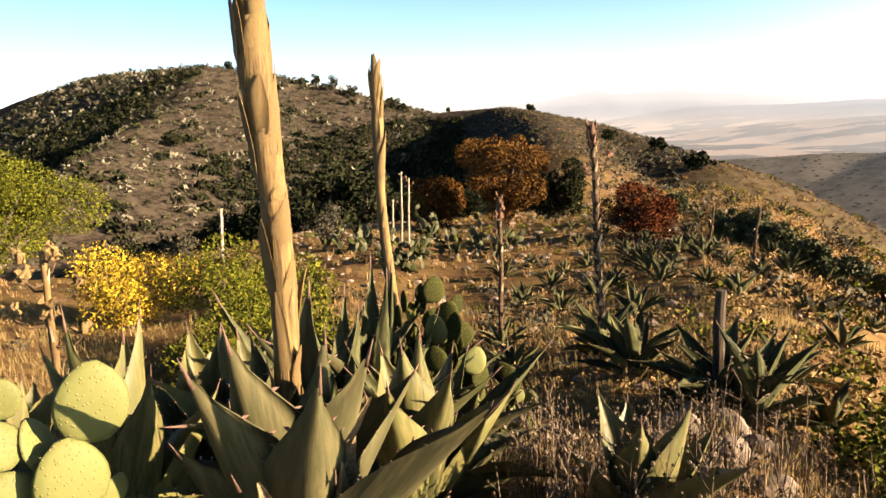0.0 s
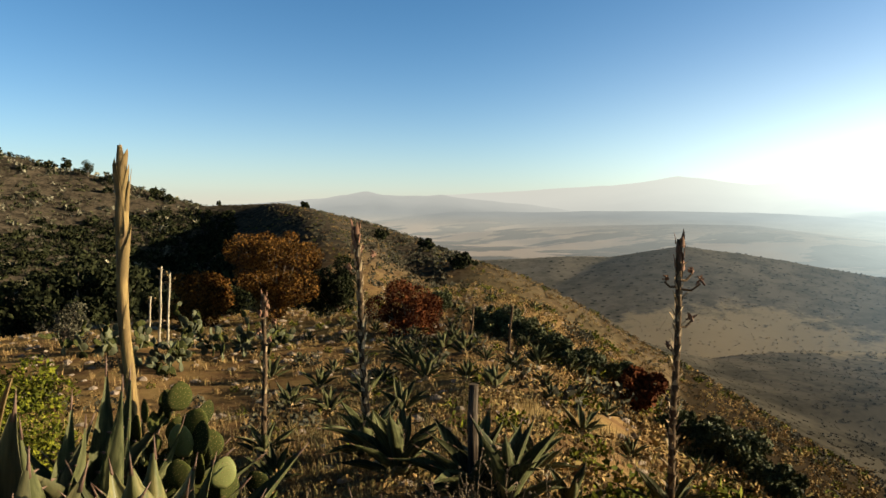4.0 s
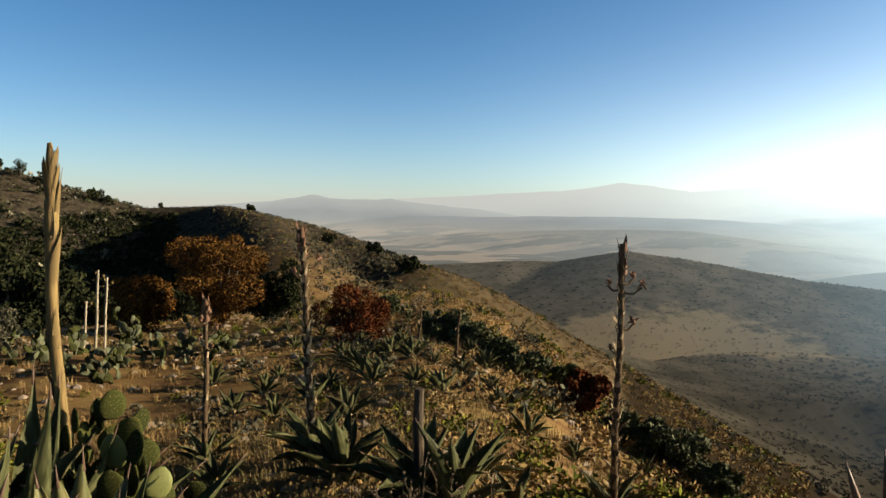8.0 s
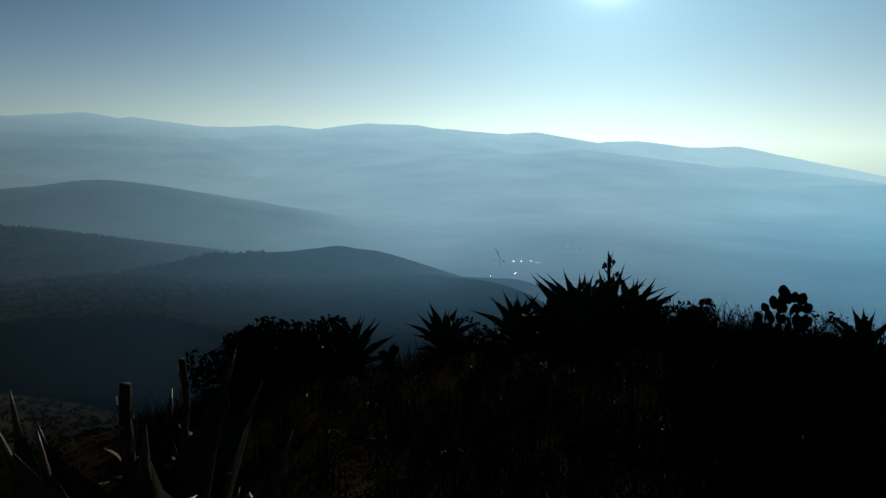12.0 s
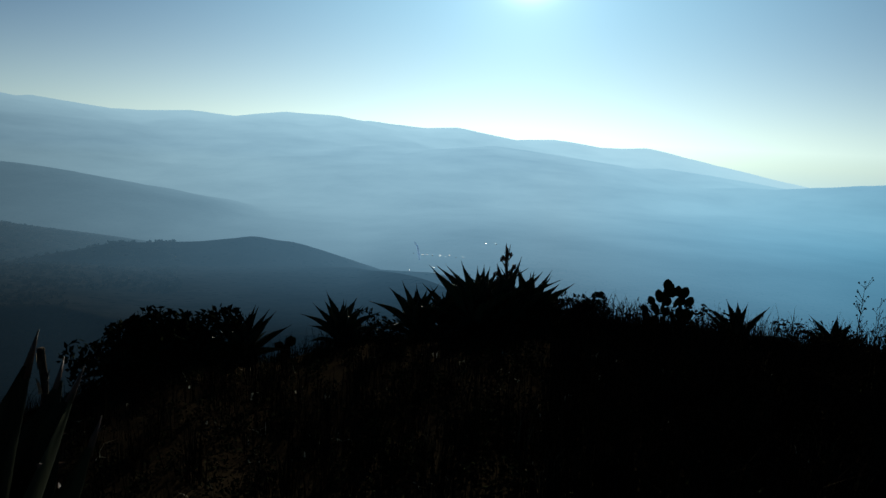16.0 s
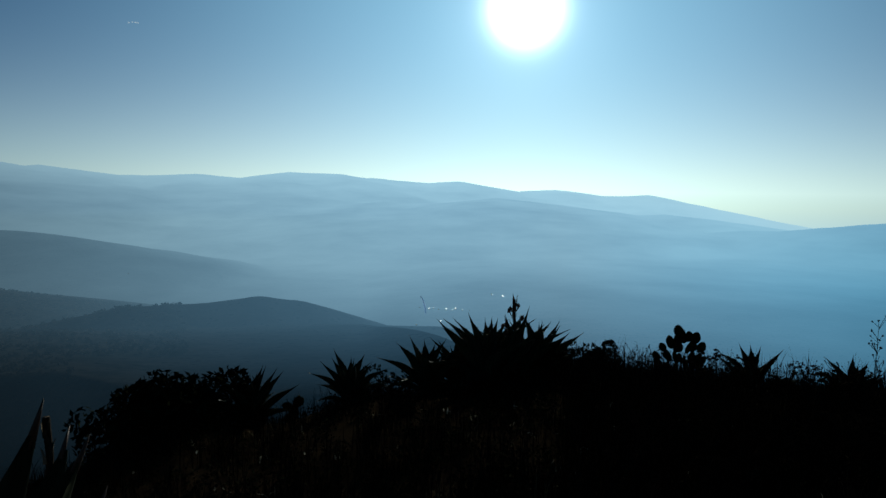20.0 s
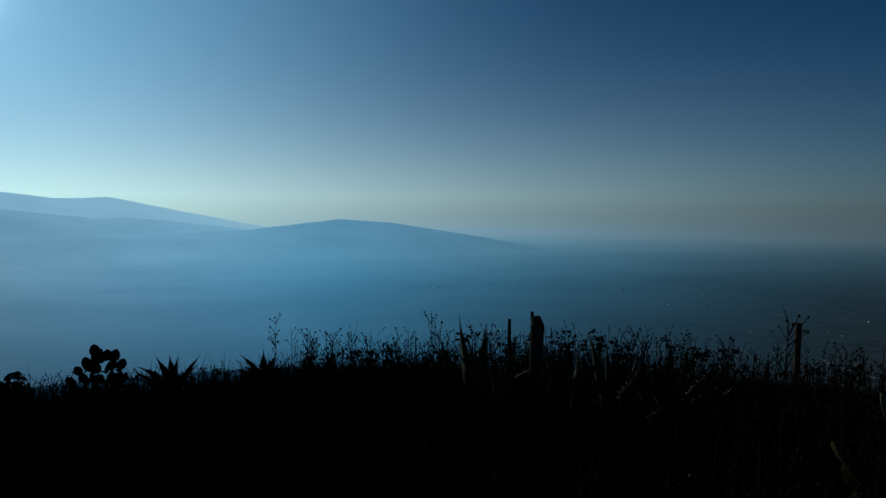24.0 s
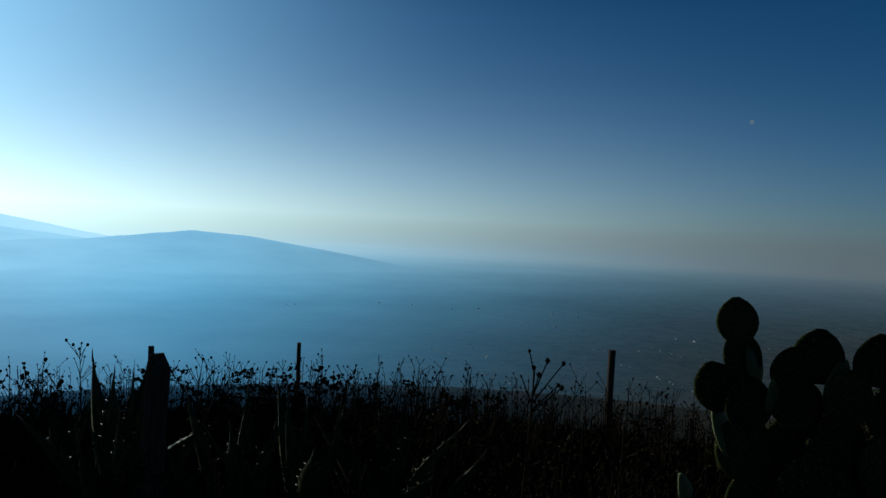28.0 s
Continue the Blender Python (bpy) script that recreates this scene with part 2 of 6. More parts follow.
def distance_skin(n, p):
    """Far country with the haze of lit air mixed in as emission, by distance and bearing."""
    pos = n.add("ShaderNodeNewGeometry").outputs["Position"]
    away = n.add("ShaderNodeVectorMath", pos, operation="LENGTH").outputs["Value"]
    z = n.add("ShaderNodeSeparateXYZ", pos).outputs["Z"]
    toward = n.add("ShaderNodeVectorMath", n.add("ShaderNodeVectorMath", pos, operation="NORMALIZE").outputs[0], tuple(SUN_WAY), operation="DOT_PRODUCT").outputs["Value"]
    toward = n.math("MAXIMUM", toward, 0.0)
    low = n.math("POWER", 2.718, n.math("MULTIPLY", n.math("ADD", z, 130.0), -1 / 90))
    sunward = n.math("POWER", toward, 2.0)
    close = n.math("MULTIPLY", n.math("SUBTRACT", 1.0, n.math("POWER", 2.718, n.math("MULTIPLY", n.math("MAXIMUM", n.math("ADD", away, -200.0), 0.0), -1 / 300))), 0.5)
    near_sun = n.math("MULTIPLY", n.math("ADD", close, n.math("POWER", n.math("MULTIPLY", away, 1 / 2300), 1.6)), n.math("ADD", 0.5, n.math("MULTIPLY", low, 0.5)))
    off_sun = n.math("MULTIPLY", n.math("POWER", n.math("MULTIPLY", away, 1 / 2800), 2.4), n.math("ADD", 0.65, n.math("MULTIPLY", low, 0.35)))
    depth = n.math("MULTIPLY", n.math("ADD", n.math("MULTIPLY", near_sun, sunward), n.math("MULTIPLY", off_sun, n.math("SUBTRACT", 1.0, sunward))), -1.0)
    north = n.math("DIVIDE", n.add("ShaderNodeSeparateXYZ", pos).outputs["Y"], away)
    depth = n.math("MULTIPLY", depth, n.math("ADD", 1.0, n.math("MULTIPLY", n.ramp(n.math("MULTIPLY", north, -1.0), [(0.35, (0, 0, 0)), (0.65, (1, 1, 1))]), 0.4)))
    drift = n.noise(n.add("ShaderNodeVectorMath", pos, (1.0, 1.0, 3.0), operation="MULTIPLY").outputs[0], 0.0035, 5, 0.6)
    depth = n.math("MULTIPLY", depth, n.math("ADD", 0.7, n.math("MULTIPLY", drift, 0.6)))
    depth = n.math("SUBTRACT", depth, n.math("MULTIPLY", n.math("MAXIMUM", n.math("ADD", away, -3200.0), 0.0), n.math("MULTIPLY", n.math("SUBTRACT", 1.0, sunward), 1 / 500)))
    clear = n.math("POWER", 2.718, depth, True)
    big, mid = n.noise(pos, 0.006, 6, 0.6), n.noise(pos, 0.05, 6, 0.7)
    scrubby = n.mix(n.ramp(mid, [(0.42, (0, 0, 0)), (0.62, (1, 1, 1))]), (0.22, 0.18, 0.13), (0.12, 0.105, 0.075))
    dots = n.add("ShaderNodeTexVoronoi")
    n.put(dots.inputs["Vector"], pos)
    n.put(dots.inputs["Scale"], 0.13)
    scrubby = n.mix(n.ramp(dots.outputs["Distance"], [(0.16, (0.95, 0.95, 0.95)), (0.26, (0, 0, 0))]), scrubby, (0.022, 0.025, 0.013))
    field = n.mix(n.noise(pos, 0.02, 2), (0.40, 0.30, 0.17), (0.52, 0.39, 0.23))
    streaks = n.noise(n.add("ShaderNodeVectorMath", pos, (0.0030, 0.0056, 0.0), operation="MULTIPLY").outputs[0], 1.0, 5, 0.6)
    plain = n.mix(n.ramp(streaks, [(0.47, (0, 0, 0)), (0.51, (1, 1, 1))]), (0.09, 0.075, 0.058), (0.40, 0.285, 0.20))
    sown = n.add("ShaderNodeVectorMath", n.add("ShaderNodeVectorMath", pos, (278.0, 331.0, -58.0), operation="SUBTRACT").outputs[0], (0.0068, 0.0105, 0.0), operation="MULTIPLY").outputs[0]
    patch = n.math("ADD", n.add("ShaderNodeVectorMath", sown, operation="LENGTH").outputs["Value"], n.math("MULTIPLY", n.math("ADD", mid, -0.5), 1.2))
    land_ = n.mix(n.ramp(patch, [(0.75, (0.9, 0.9, 0.9)), (0.95, (0, 0, 0))]), scrubby, field)
    flat = n.math("MULTIPLY", n.ramp(n.math("MULTIPLY", away, 1 / 5000), [(0.17, (0, 0, 0)), (0.21, (1, 1, 1))]), n.math("MULTIPLY", n.ramp(north, [(0.5, (0, 0, 0)), (0.7, (1, 1, 1))]), n.ramp(n.math("ADD", 0.5, n.math("MULTIPLY", z, 1 / 200)), [(0.05, (1, 1, 1)), (0.25, (0, 0, 0))])))
    land_ = n.mix(flat, land_, plain)
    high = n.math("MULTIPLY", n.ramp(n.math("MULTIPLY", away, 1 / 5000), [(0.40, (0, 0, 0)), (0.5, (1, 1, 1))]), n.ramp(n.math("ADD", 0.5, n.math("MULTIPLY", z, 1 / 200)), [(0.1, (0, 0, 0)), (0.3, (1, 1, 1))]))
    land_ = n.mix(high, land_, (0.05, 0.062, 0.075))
    # nearer valley slopes are coloured darker in place of their shade
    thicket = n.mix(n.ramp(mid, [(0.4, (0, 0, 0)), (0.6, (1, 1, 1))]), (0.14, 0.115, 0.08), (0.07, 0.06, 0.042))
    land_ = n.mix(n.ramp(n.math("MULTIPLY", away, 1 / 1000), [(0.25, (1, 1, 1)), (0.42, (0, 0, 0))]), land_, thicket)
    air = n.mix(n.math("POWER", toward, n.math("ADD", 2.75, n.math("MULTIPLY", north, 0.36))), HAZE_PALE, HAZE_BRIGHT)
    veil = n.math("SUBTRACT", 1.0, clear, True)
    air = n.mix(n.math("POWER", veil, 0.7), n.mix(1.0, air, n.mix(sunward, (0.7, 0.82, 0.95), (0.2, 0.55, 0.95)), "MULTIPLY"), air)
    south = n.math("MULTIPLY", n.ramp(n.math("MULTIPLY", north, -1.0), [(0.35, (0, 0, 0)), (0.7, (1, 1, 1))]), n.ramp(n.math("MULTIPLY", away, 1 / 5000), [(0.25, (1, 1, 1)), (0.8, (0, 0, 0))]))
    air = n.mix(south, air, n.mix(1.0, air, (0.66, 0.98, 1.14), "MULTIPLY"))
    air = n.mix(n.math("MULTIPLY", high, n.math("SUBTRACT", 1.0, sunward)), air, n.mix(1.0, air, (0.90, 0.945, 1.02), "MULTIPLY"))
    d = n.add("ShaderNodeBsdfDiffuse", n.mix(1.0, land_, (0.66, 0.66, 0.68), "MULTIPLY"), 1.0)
    # the haze is painted: the land's own surface glows in its place
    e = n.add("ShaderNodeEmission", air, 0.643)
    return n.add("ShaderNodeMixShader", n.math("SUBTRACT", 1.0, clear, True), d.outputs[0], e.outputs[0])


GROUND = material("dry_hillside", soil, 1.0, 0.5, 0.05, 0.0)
DISTANCE = bpy.data.materials.new("far_country_haze_glow")
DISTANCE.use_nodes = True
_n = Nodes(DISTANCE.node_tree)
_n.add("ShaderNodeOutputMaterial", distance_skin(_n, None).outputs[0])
STRAW = material("dry_grass", per_island((0.0612, 0.0381, 0.0163), (0.1904, 0.1292, 0.0544), (0.1156, 0.102, 0.0374)), 0.8)
STRAW_GOLD = material("golden_grass", per_island((0.10, 0.058, 0.025), (0.28, 0.172, 0.073), (0.17, 0.128, 0.048)), 0.85)
# dry weeds coloured near-black for standing against the light
WEED = material("backlit_dry_weed", per_island((0.007, 0.005, 0.0035), (0.024, 0.017, 0.010)), 1.0, gloss=0.0)
TWIG = material("grey_twigs", per_island((0.0238, 0.017, 0.0122), (0.1428, 0.102, 0.068)), 0.95, gloss=0.02)
AGAVE = material("agave_leaf", per_object((0.0251, 0.0279, 0.0112), (0.0949, 0.0921, 0.029), (0.1395, 0.1116, 0.0418), 5.0, (6, 6, 0.7), 0.7), 0.5, 0.2, 0.01, 0.25)
# the olive, dark and near-black agave leaves have shade put into their colour
AGAVE_SHADED = material("olive_shaded_agave_leaf", per_object((0.016, 0.017, 0.009), (0.058, 0.054, 0.024), (0.095, 0.078, 0.036), 5.0, (6, 6, 0.7), 0.6), 0.6, 0.25, 0.01, 0.1)
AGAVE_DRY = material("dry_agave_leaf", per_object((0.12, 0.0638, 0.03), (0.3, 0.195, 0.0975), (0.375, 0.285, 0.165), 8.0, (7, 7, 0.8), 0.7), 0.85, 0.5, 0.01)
AGAVE_DEEP_SHADE = material("deep_shade_agave_leaf", per_object((0.010, 0.0115, 0.006), (0.05, 0.052, 0.02), (0.105, 0.10, 0.045), 5.0, (6, 6, 0.7), 0.55), 0.6, 0.25, 0.01, 0.06)
AGAVE_BACKLIT = material("backlit_agave_leaf", per_object((0.007, 0.008, 0.005), (0.028, 0.029, 0.013), (0.055, 0.052, 0.026), 5.0, (6, 6, 0.7), 0.5), 0.6, 0.25, 0.01, 0.04)
SPINE = material("spine", per_object((0.05, 0.03, 0.02), (0.12, 0.07, 0.05)), 0.5)
STALK = material("flower_stalk", per_object((0.07, 0.042, 0.017), (0.20, 0.13, 0.046), (0.05, 0.026, 0.014), 6.0, (9, 9, 0.7), 0.75), 0.7, 0.6, 0.015, 0.15)
BRACT = material("papery_bract", per_object((0.105, 0.068, 0.026), (0.19, 0.13, 0.05), (0.065, 0.034, 0.018), 7.0, (8, 8, 0.8), 0.75), 0.75, 0.5, 0.012)
STALK_DARK = material("dry_dark_stalk", per_object((0.02, 0.0125, 0.008), (0.055, 0.034, 0.02), (0.10, 0.066, 0.04), 10.0, (8, 8, 1.2), 0.7), 0.9, 0.6, 0.01, 0.03)
PALE_WOOD = material("bleached_stalk", per_object((0.12, 0.09, 0.062), (0.30, 0.25, 0.18), (0.36, 0.31, 0.23), 10.0, (8, 8, 1.2), 0.6), 0.9, 0.4, 0.01, 0.03)
# some scales are coloured pale to stand for sunlit spots
BRACT_DARK = material("dry_dark_bract", per_object((0.04, 0.024, 0.015), (0.42, 0.31, 0.19), (0.06, 0.03, 0.018), 9.0, (8, 8, 0.8), 0.5), 0.85, 0.4, 0.01, 0.05)
RED_BUD = material("reddish_buds", per_object((0.045, 0.02, 0.014), (0.13, 0.06, 0.036), (0.22, 0.13, 0.08)), 0.85)
# pad tones carry light: near-black as backlit, the two paler ones as sunlit
PAD = material("cactus_pad", lambda n, p: pad_skin(n, p, (0.008, 0.011, 0.005), (0.042, 0.044, 0.013)), 0.8, 0.4, 0.006, 0.0)
PAD_SUNLIT = material("sunlit_cactus_pad", lambda n, p: pad_skin(n, p, (0.05, 0.056, 0.018), (0.115, 0.118, 0.04)), 0.6, 0.5, 0.008, 0.1)
PAD_LIT_GREY = material("lit_grey_green_cactus_pad", lambda n, p: pad_skin(n, p, (0.014, 0.017, 0.009), (0.085, 0.088, 0.05)), 0.7, 0.4, 0.006, 0.05)
TUSSOCK = material("olive_tussock", per_island((0.08, 0.046, 0.021), (0.24, 0.148, 0.063), (0.14, 0.108, 0.04)), 0.95, gloss=0.02)
BARK = material("bark", per_object((0.05, 0.035, 0.025), (0.12, 0.085, 0.06), (0.17, 0.13, 0.1), 10.0, (5, 5, 0.8), 0.7), 0.9, 0.6, 0.02)
GREY_WOOD = material("weathered_wood", per_object((0.016, 0.012, 0.0088), (0.056, 0.0416, 0.032), (0.104, 0.08, 0.06), 9.0, (8, 8, 0.5), 0.7), 0.95, 0.5, 0.01, 0.0)
ROCK = material("hill_rock", rock_skin, 0.9, 0.5, 0.03)
LEAF_YELLOW = material("yellow_flowers", per_island((0.068, 0.051, 0.0085), (0.2805, 0.1785, 0.0153), (0.3825, 0.2635, 0.0281)), 0.7)
LEAF_OLIVE = material("olive_leaves", per_island((0.018, 0.022, 0.003), (0.066, 0.07, 0.009), (0.12, 0.115, 0.013)), 0.8, gloss=0.03)
LEAF_GREEN = material("green_leaves", per_island((0.02, 0.024, 0.0096), (0.072, 0.072, 0.0264)), 0.7)
# near-black leaves of evergreens, and of scrub coloured to stand for shade
LEAF_DARK = material("dark_and_shaded_leaves", per_island((0.0064, 0.008, 0.0048), (0.0256, 0.0272, 0.012)), 1.0, gloss=0.0)
LEAF_ORANGE = material("autumn_leaves", per_island((0.016, 0.008, 0.003), (0.08, 0.035, 0.008), (0.13, 0.062, 0.015)), 0.8, gloss=0.03)
LEAF_RUST = material("rust_leaves", per_island((0.026, 0.008, 0.004), (0.10, 0.03, 0.010)), 0.85, gloss=0.02)
LEAF_GREY = material("grey_shrub", per_island((0.022, 0.02, 0.013), (0.066, 0.058, 0.034)), 0.85)
PALE_SCRUB = material("pale_shrub", per_island((0.07, 0.062, 0.042), (0.20, 0.175, 0.12)), 0.85)
WALL = material("white_wall", lambda n, p: n.mix(n.noise(p, 0.6), (0.4, 0.39, 0.37), (0.7, 0.69, 0.66)), 0.8)
ROOF = material("tin_roof", lambda n, p: n.mix(n.noise(p, 0.6), (0.55, 0.55, 0.55), (0.75, 0.75, 0.75)), 0.4, metal=1.0)
SMOKE = bpy.data.materials.new("smoke")
SMOKE.use_nodes = True
_n = Nodes(SMOKE.node_tree)
_n.add("ShaderNodeOutputMaterial", _n.add("ShaderNodeMixShader", 0.6, _n.add("ShaderNodeBsdfDiffuse", (0.68, 0.78, 0.92, 1)).outputs[0], _n.add("ShaderNodeBsdfTranslucent", (0.7, 0.8, 0.95, 1)).outputs[0]).outputs[0])
# pale translucent blades whose colour stands for glints of sun
GLINT = bpy.data.materials.new("bleached_grass")
GLINT.use_nodes = True
_n = Nodes(GLINT.node_tree)
_c = per_island((0.20, 0.17, 0.11), (0.62, 0.58, 0.46))(_n, None)
_n.add("ShaderNodeOutputMaterial", _n.add("ShaderNodeMixShader", 0.5, _n.add("ShaderNodeBsdfDiffuse", _c).outputs[0], _n.add("ShaderNodeBsdfTranslucent", _c).outputs[0]).outputs[0])
# clouds glow by emission in place of sunlight coming through them
CLOUD = bpy.data.materials.new("glowing_cloud")
CLOUD.use_nodes = True
_n = Nodes(CLOUD.node_tree)
_n.add("ShaderNodeOutputMaterial", _n.add("ShaderNodeEmission", (0.95, 0.97, 1.0, 1), 1.0).outputs[0])
MOON = bpy.data.materials.new("moonlight")
MOON.use_nodes = True
_n = Nodes(MOON.node_tree)
_n.add("ShaderNodeOutputMaterial", _n.add("ShaderNodeEmission", (0.46, 0.56, 0.7, 1), 0.42).outputs[0])


# ---- the lie of the land ----
EYE = 1.6


def spline(xs, ys, x):
    """Smooth monotone-ish interpolation through a short table."""
    xs, ys = np.asarray(xs, float), np.asarray(ys, float)
    i = np.clip(np.searchsorted(xs, x) - 1, 0, len(xs) - 2)
    u = np.clip((x - xs[i]) / (xs[i + 1] - xs[i]), 0, 1)
    return ys[i] + (ys[i + 1] - ys[i]) * (u * u * (3 - 2 * u) * 0.5 + u * 0.5)


def lattice(ix, iy, seed):
    h = np.sin(ix * 127.1 + iy * 311.7 + seed * 74.7) * 43758.5453
    return h - np.floor(h)


def value_noise(x, y, seed=0):
    """Smooth noise from 0 to 1, one lump per unit."""
    ix, iy = np.floor(x), np.floor(y)
    fx, fy = x - ix, y - iy
    fx, fy = fx * fx * (3 - 2 * fx), fy * fy * (3 - 2 * fy)
    a, b = lattice(ix, iy, seed), lattice(ix + 1, iy, seed)
    c, d = lattice(ix, iy + 1, seed), lattice(ix + 1, iy + 1, seed)
    return (a + (b - a) * fx) * (1 - fy) + (c + (d - c) * fx) * fy


# The hilltop: bearing (clockwise from +y), slope in degrees, metres to the brow, slope beyond it
BROW = [
    (-180, 1.5, 9.0, 22), (-150, 0, 30, 8), (-100, 1, 35, 8), (-60, 4, 26, 15), (-35, 6.0, 22, 17), (-28, 6.5, 22, 17),
    (-20, 6.5, 28, 16), (-10, 6.4, 38, 15), (0, 7.0, 45, 14), (8, 6.6, 56, 10), (15, 6.0, 62, 6), (22, 5.0, 56, 12),
    (26, 5.5, 45, 22), (31, 7.4, 35, 26), (36, 9.6, 27, 29), (40, 11.2, 21, 30), (45, 12.9, 16.5, 30), (50, 13.0, 13.5, 30),
    (60, 11.5, 10.0, 30), (70, 10.0, 9.0, 29), (75, 8.3, 9.0, 28), (81, 7.0, 9.0, 27), (88, 7.7, 9.0, 26), (95, 5.8, 9.3, 26), (100, 5.3, 9.6, 26), (111, 4.3, 10.5, 26), (125, 4.1, 10.0, 24),
    (150, 1.8, 9.0, 22), (180, 1.5, 9.0, 22)]


def ridge(x, y, crest, flank, soft):
    """Height of a ridge whose crest runs through (bearing, metres away, degrees above eye level), falling off by flank."""
    pts = [(d * math.sin(math.radians(b)), d * math.cos(math.radians(b)), EYE + d * math.tan(math.radians(e))) for b, d, e in crest]
    best = np.full(np.shape(x), -1e9)
    for (ax, ay, az), (bx, by, bz) in zip(pts, pts[1:]):
        ux, uy = bx - ax, by - ay
        t = np.clip(((x - ax) * ux + (y - ay) * uy) / (ux * ux + uy * uy), 0, 1)
        d = np.hypot(x - ax - t * ux, y - ay - t * uy)
        best = np.maximum(best, az + (bz - az) * t - flank * (np.sqrt(d * d + soft * soft) - soft))
    return best


HILL = [(-75, 430, -3), (-50, 440, -1.2), (-40, 440, -.4), (-32.6, 430, .6), (-29, 390, 2.1), (-25.2, 320, 3.1), (-21.5, 262, 3.4), (-18.3, 226, 3.55), (-15, 224, 2.9),
        (-10.7, 215, 2.0), (-6.7, 205, .8), (-3, 200, -.1), (4.5, 185, -.2), (8.2, 165, -1.1), (11.8, 140, -2.1), (14.5, 120, -3.1), (17.1, 102, -4.1), (20.5, 80, -5.2)]
SPUR = [(-18.4, 226, 3.6), (-20, 205, 2.3), (-21.5, 185, .9), (-25, 158, -1.2), (-28.5, 132, -3.5), (-33, 108, -7.5)]
HAZY_HILL = [(15, 690, -5.6), (22.3, 680, -4.7), (28.5, 680, -4.2), (33, 690, -4.15), (35, 690, -4.1), (36.2, 690, -3.85), (37.2, 690, -3.4), (38.2, 690, -3.05), (39.5, 690, -3.25), (42, 690, -3.5), (45, 690, -3.9), (51.6, 690, -4.9), (57.3, 690, -5.1),
             (62, 690, -5.7), (65.4, 690, -6.8), (69.2, 690, -7.2), (76, 690, -9.0)]
KNOLLS = [(50, 470, -10.4), (56, 480, -10.0), (62.2, 490, -9.9), (68.8, 500, -9.7), (75.6, 510, -8.5), (81.5, 515, -8.3), (85.6, 515, -7.8), (88, 515, -8.1), (92.2, 515, -10.0),
          (96.5, 510, -10.3), (100, 505, -10.4), (104.3, 500, -11.6), (114, 480, -14)]
FAR_HILL = [(48, 1500, -7), (54, 1500, -5), (59.2, 1500, -3.65), (63.9, 1500, -3.08), (67.7, 1500, -2.61), (70.4, 1500, -3.0), (73.7, 1500, -3.75), (79, 1500, -6)]
MESA = [(0, 3500, -.3), (5.2, 3500, .05), (8.7, 3500, .35), (10.2, 3500, .62), (11.6, 3500, .72), (12.2, 3500, .98), (13.2, 3500, .78), (15.1, 3500, .7), (17.4, 3500, .72), (18.4, 3500, .82), (19.8, 3500, .6), (22.7, 3500, .35), (26, 3500, .05), (30, 3500, -.5)]
RANGE_NORTH = [(16, 4600, .6), (26.5, 4600, 1.3), (32.6, 4600, 1.7), (35.3, 4600, 2.0), (37.6, 4600, 2.45), (39.9, 4600, 2.2), (42.9, 4600, 1.75), (47.8, 4600, 2.2), (54.3, 4600, 2.8),
               (57.2, 4600, 2.5), (61, 4600, 1.9), (66, 4600, 1.4)]
RANGE_EAST = [(46, 4100, .3), (54.4, 4100, 1.1), (59.1, 4100, 1.85), (62, 4100, 1.95), (66.8, 4100, 2.42), (68.6, 4100, 2.02), (70.1, 4100, 2.2), (72.2, 4100, 1.98), (75.2, 4100, 1.65), (77, 4100, 1.63), (80.7, 4100, 1.9), (84.1, 4100, 1.66), (86.3, 4100, 1.9),
              (88.1, 4100, 2.25), (92.1, 4100, 2.23), (93.1, 4100, 1.77), (94.6, 4100, 1.96), (96.7, 4100, 1.76), (99.5, 4100, 1.65), (101.9, 4100, 1.8), (104.2, 4100, 1.36), (106.4, 4100, .6)]
RANGE_GAP = [(106.4, 4150, .6), (107.4, 4150, 1.1), (110, 4150, 1.27), (113.9, 4150, .8), (117.3, 4150, .93), (120.5, 4150, .05), (121.6, 4150, -.3), (124.5, 4150, -.55), (127.7, 4150, -1.1), (130, 4150, -1.6)]
FOOTHILLS = [(84, 3000, -2.2), (87.6, 3000, -1.7), (92.1, 3000, -.92), (95.8, 3000, 0), (99.6, 3000, -.45), (102.4, 3000, -.3), (105.2, 3000, .47), (107.5, 3000, .3), (110.8, 3000, -.73), (113.6, 3000, -.95), (118.8, 3000, -.57), (121.8, 3000, -1.2), (127, 3000, -1.6)]
LONE_HILL = [(118, 2500, -2.3), (124.6, 2500, -1.7), (127, 2500, -1.67), (130.3, 2500, -1.28), (133, 2500, -.95), (135.2, 2500, -.7), (139, 2500, -.95), (143.3, 2500, -1.72), (147.8, 2500, -3.25), (151, 2500, -4.6)]
PLAIN_RIDGE = [(12, 3000, -1.5), (17.2, 3000, -1.0), (19.8, 3000, -.64), (25.4, 3000, -.6), (31.5, 3000, -.36), (38.6, 3000, -.35), (43, 3000, -.38), (47.8, 3000, -.5), (53, 3000, -1.2)]
LOW_RIDGE = [(22, 2300, -2.3), (25.3, 2300, -1.91), (32.5, 2300, -1.56), (38, 2300, -1.35), (42.9, 2300, -1.35), (45.6, 2300, -2.0), (49, 2300, -2.8)]
# a spur that runs from the far crest down towards the hilltop, steep on its shaded side
NEAR_SPUR = [(4.5, 185, -.2), (6.2, 160, -.5), (8.0, 130, -1.2), (9.2, 100, -2.4), (10.0, 75, -4.0), (10.2, 60, -6.6)]


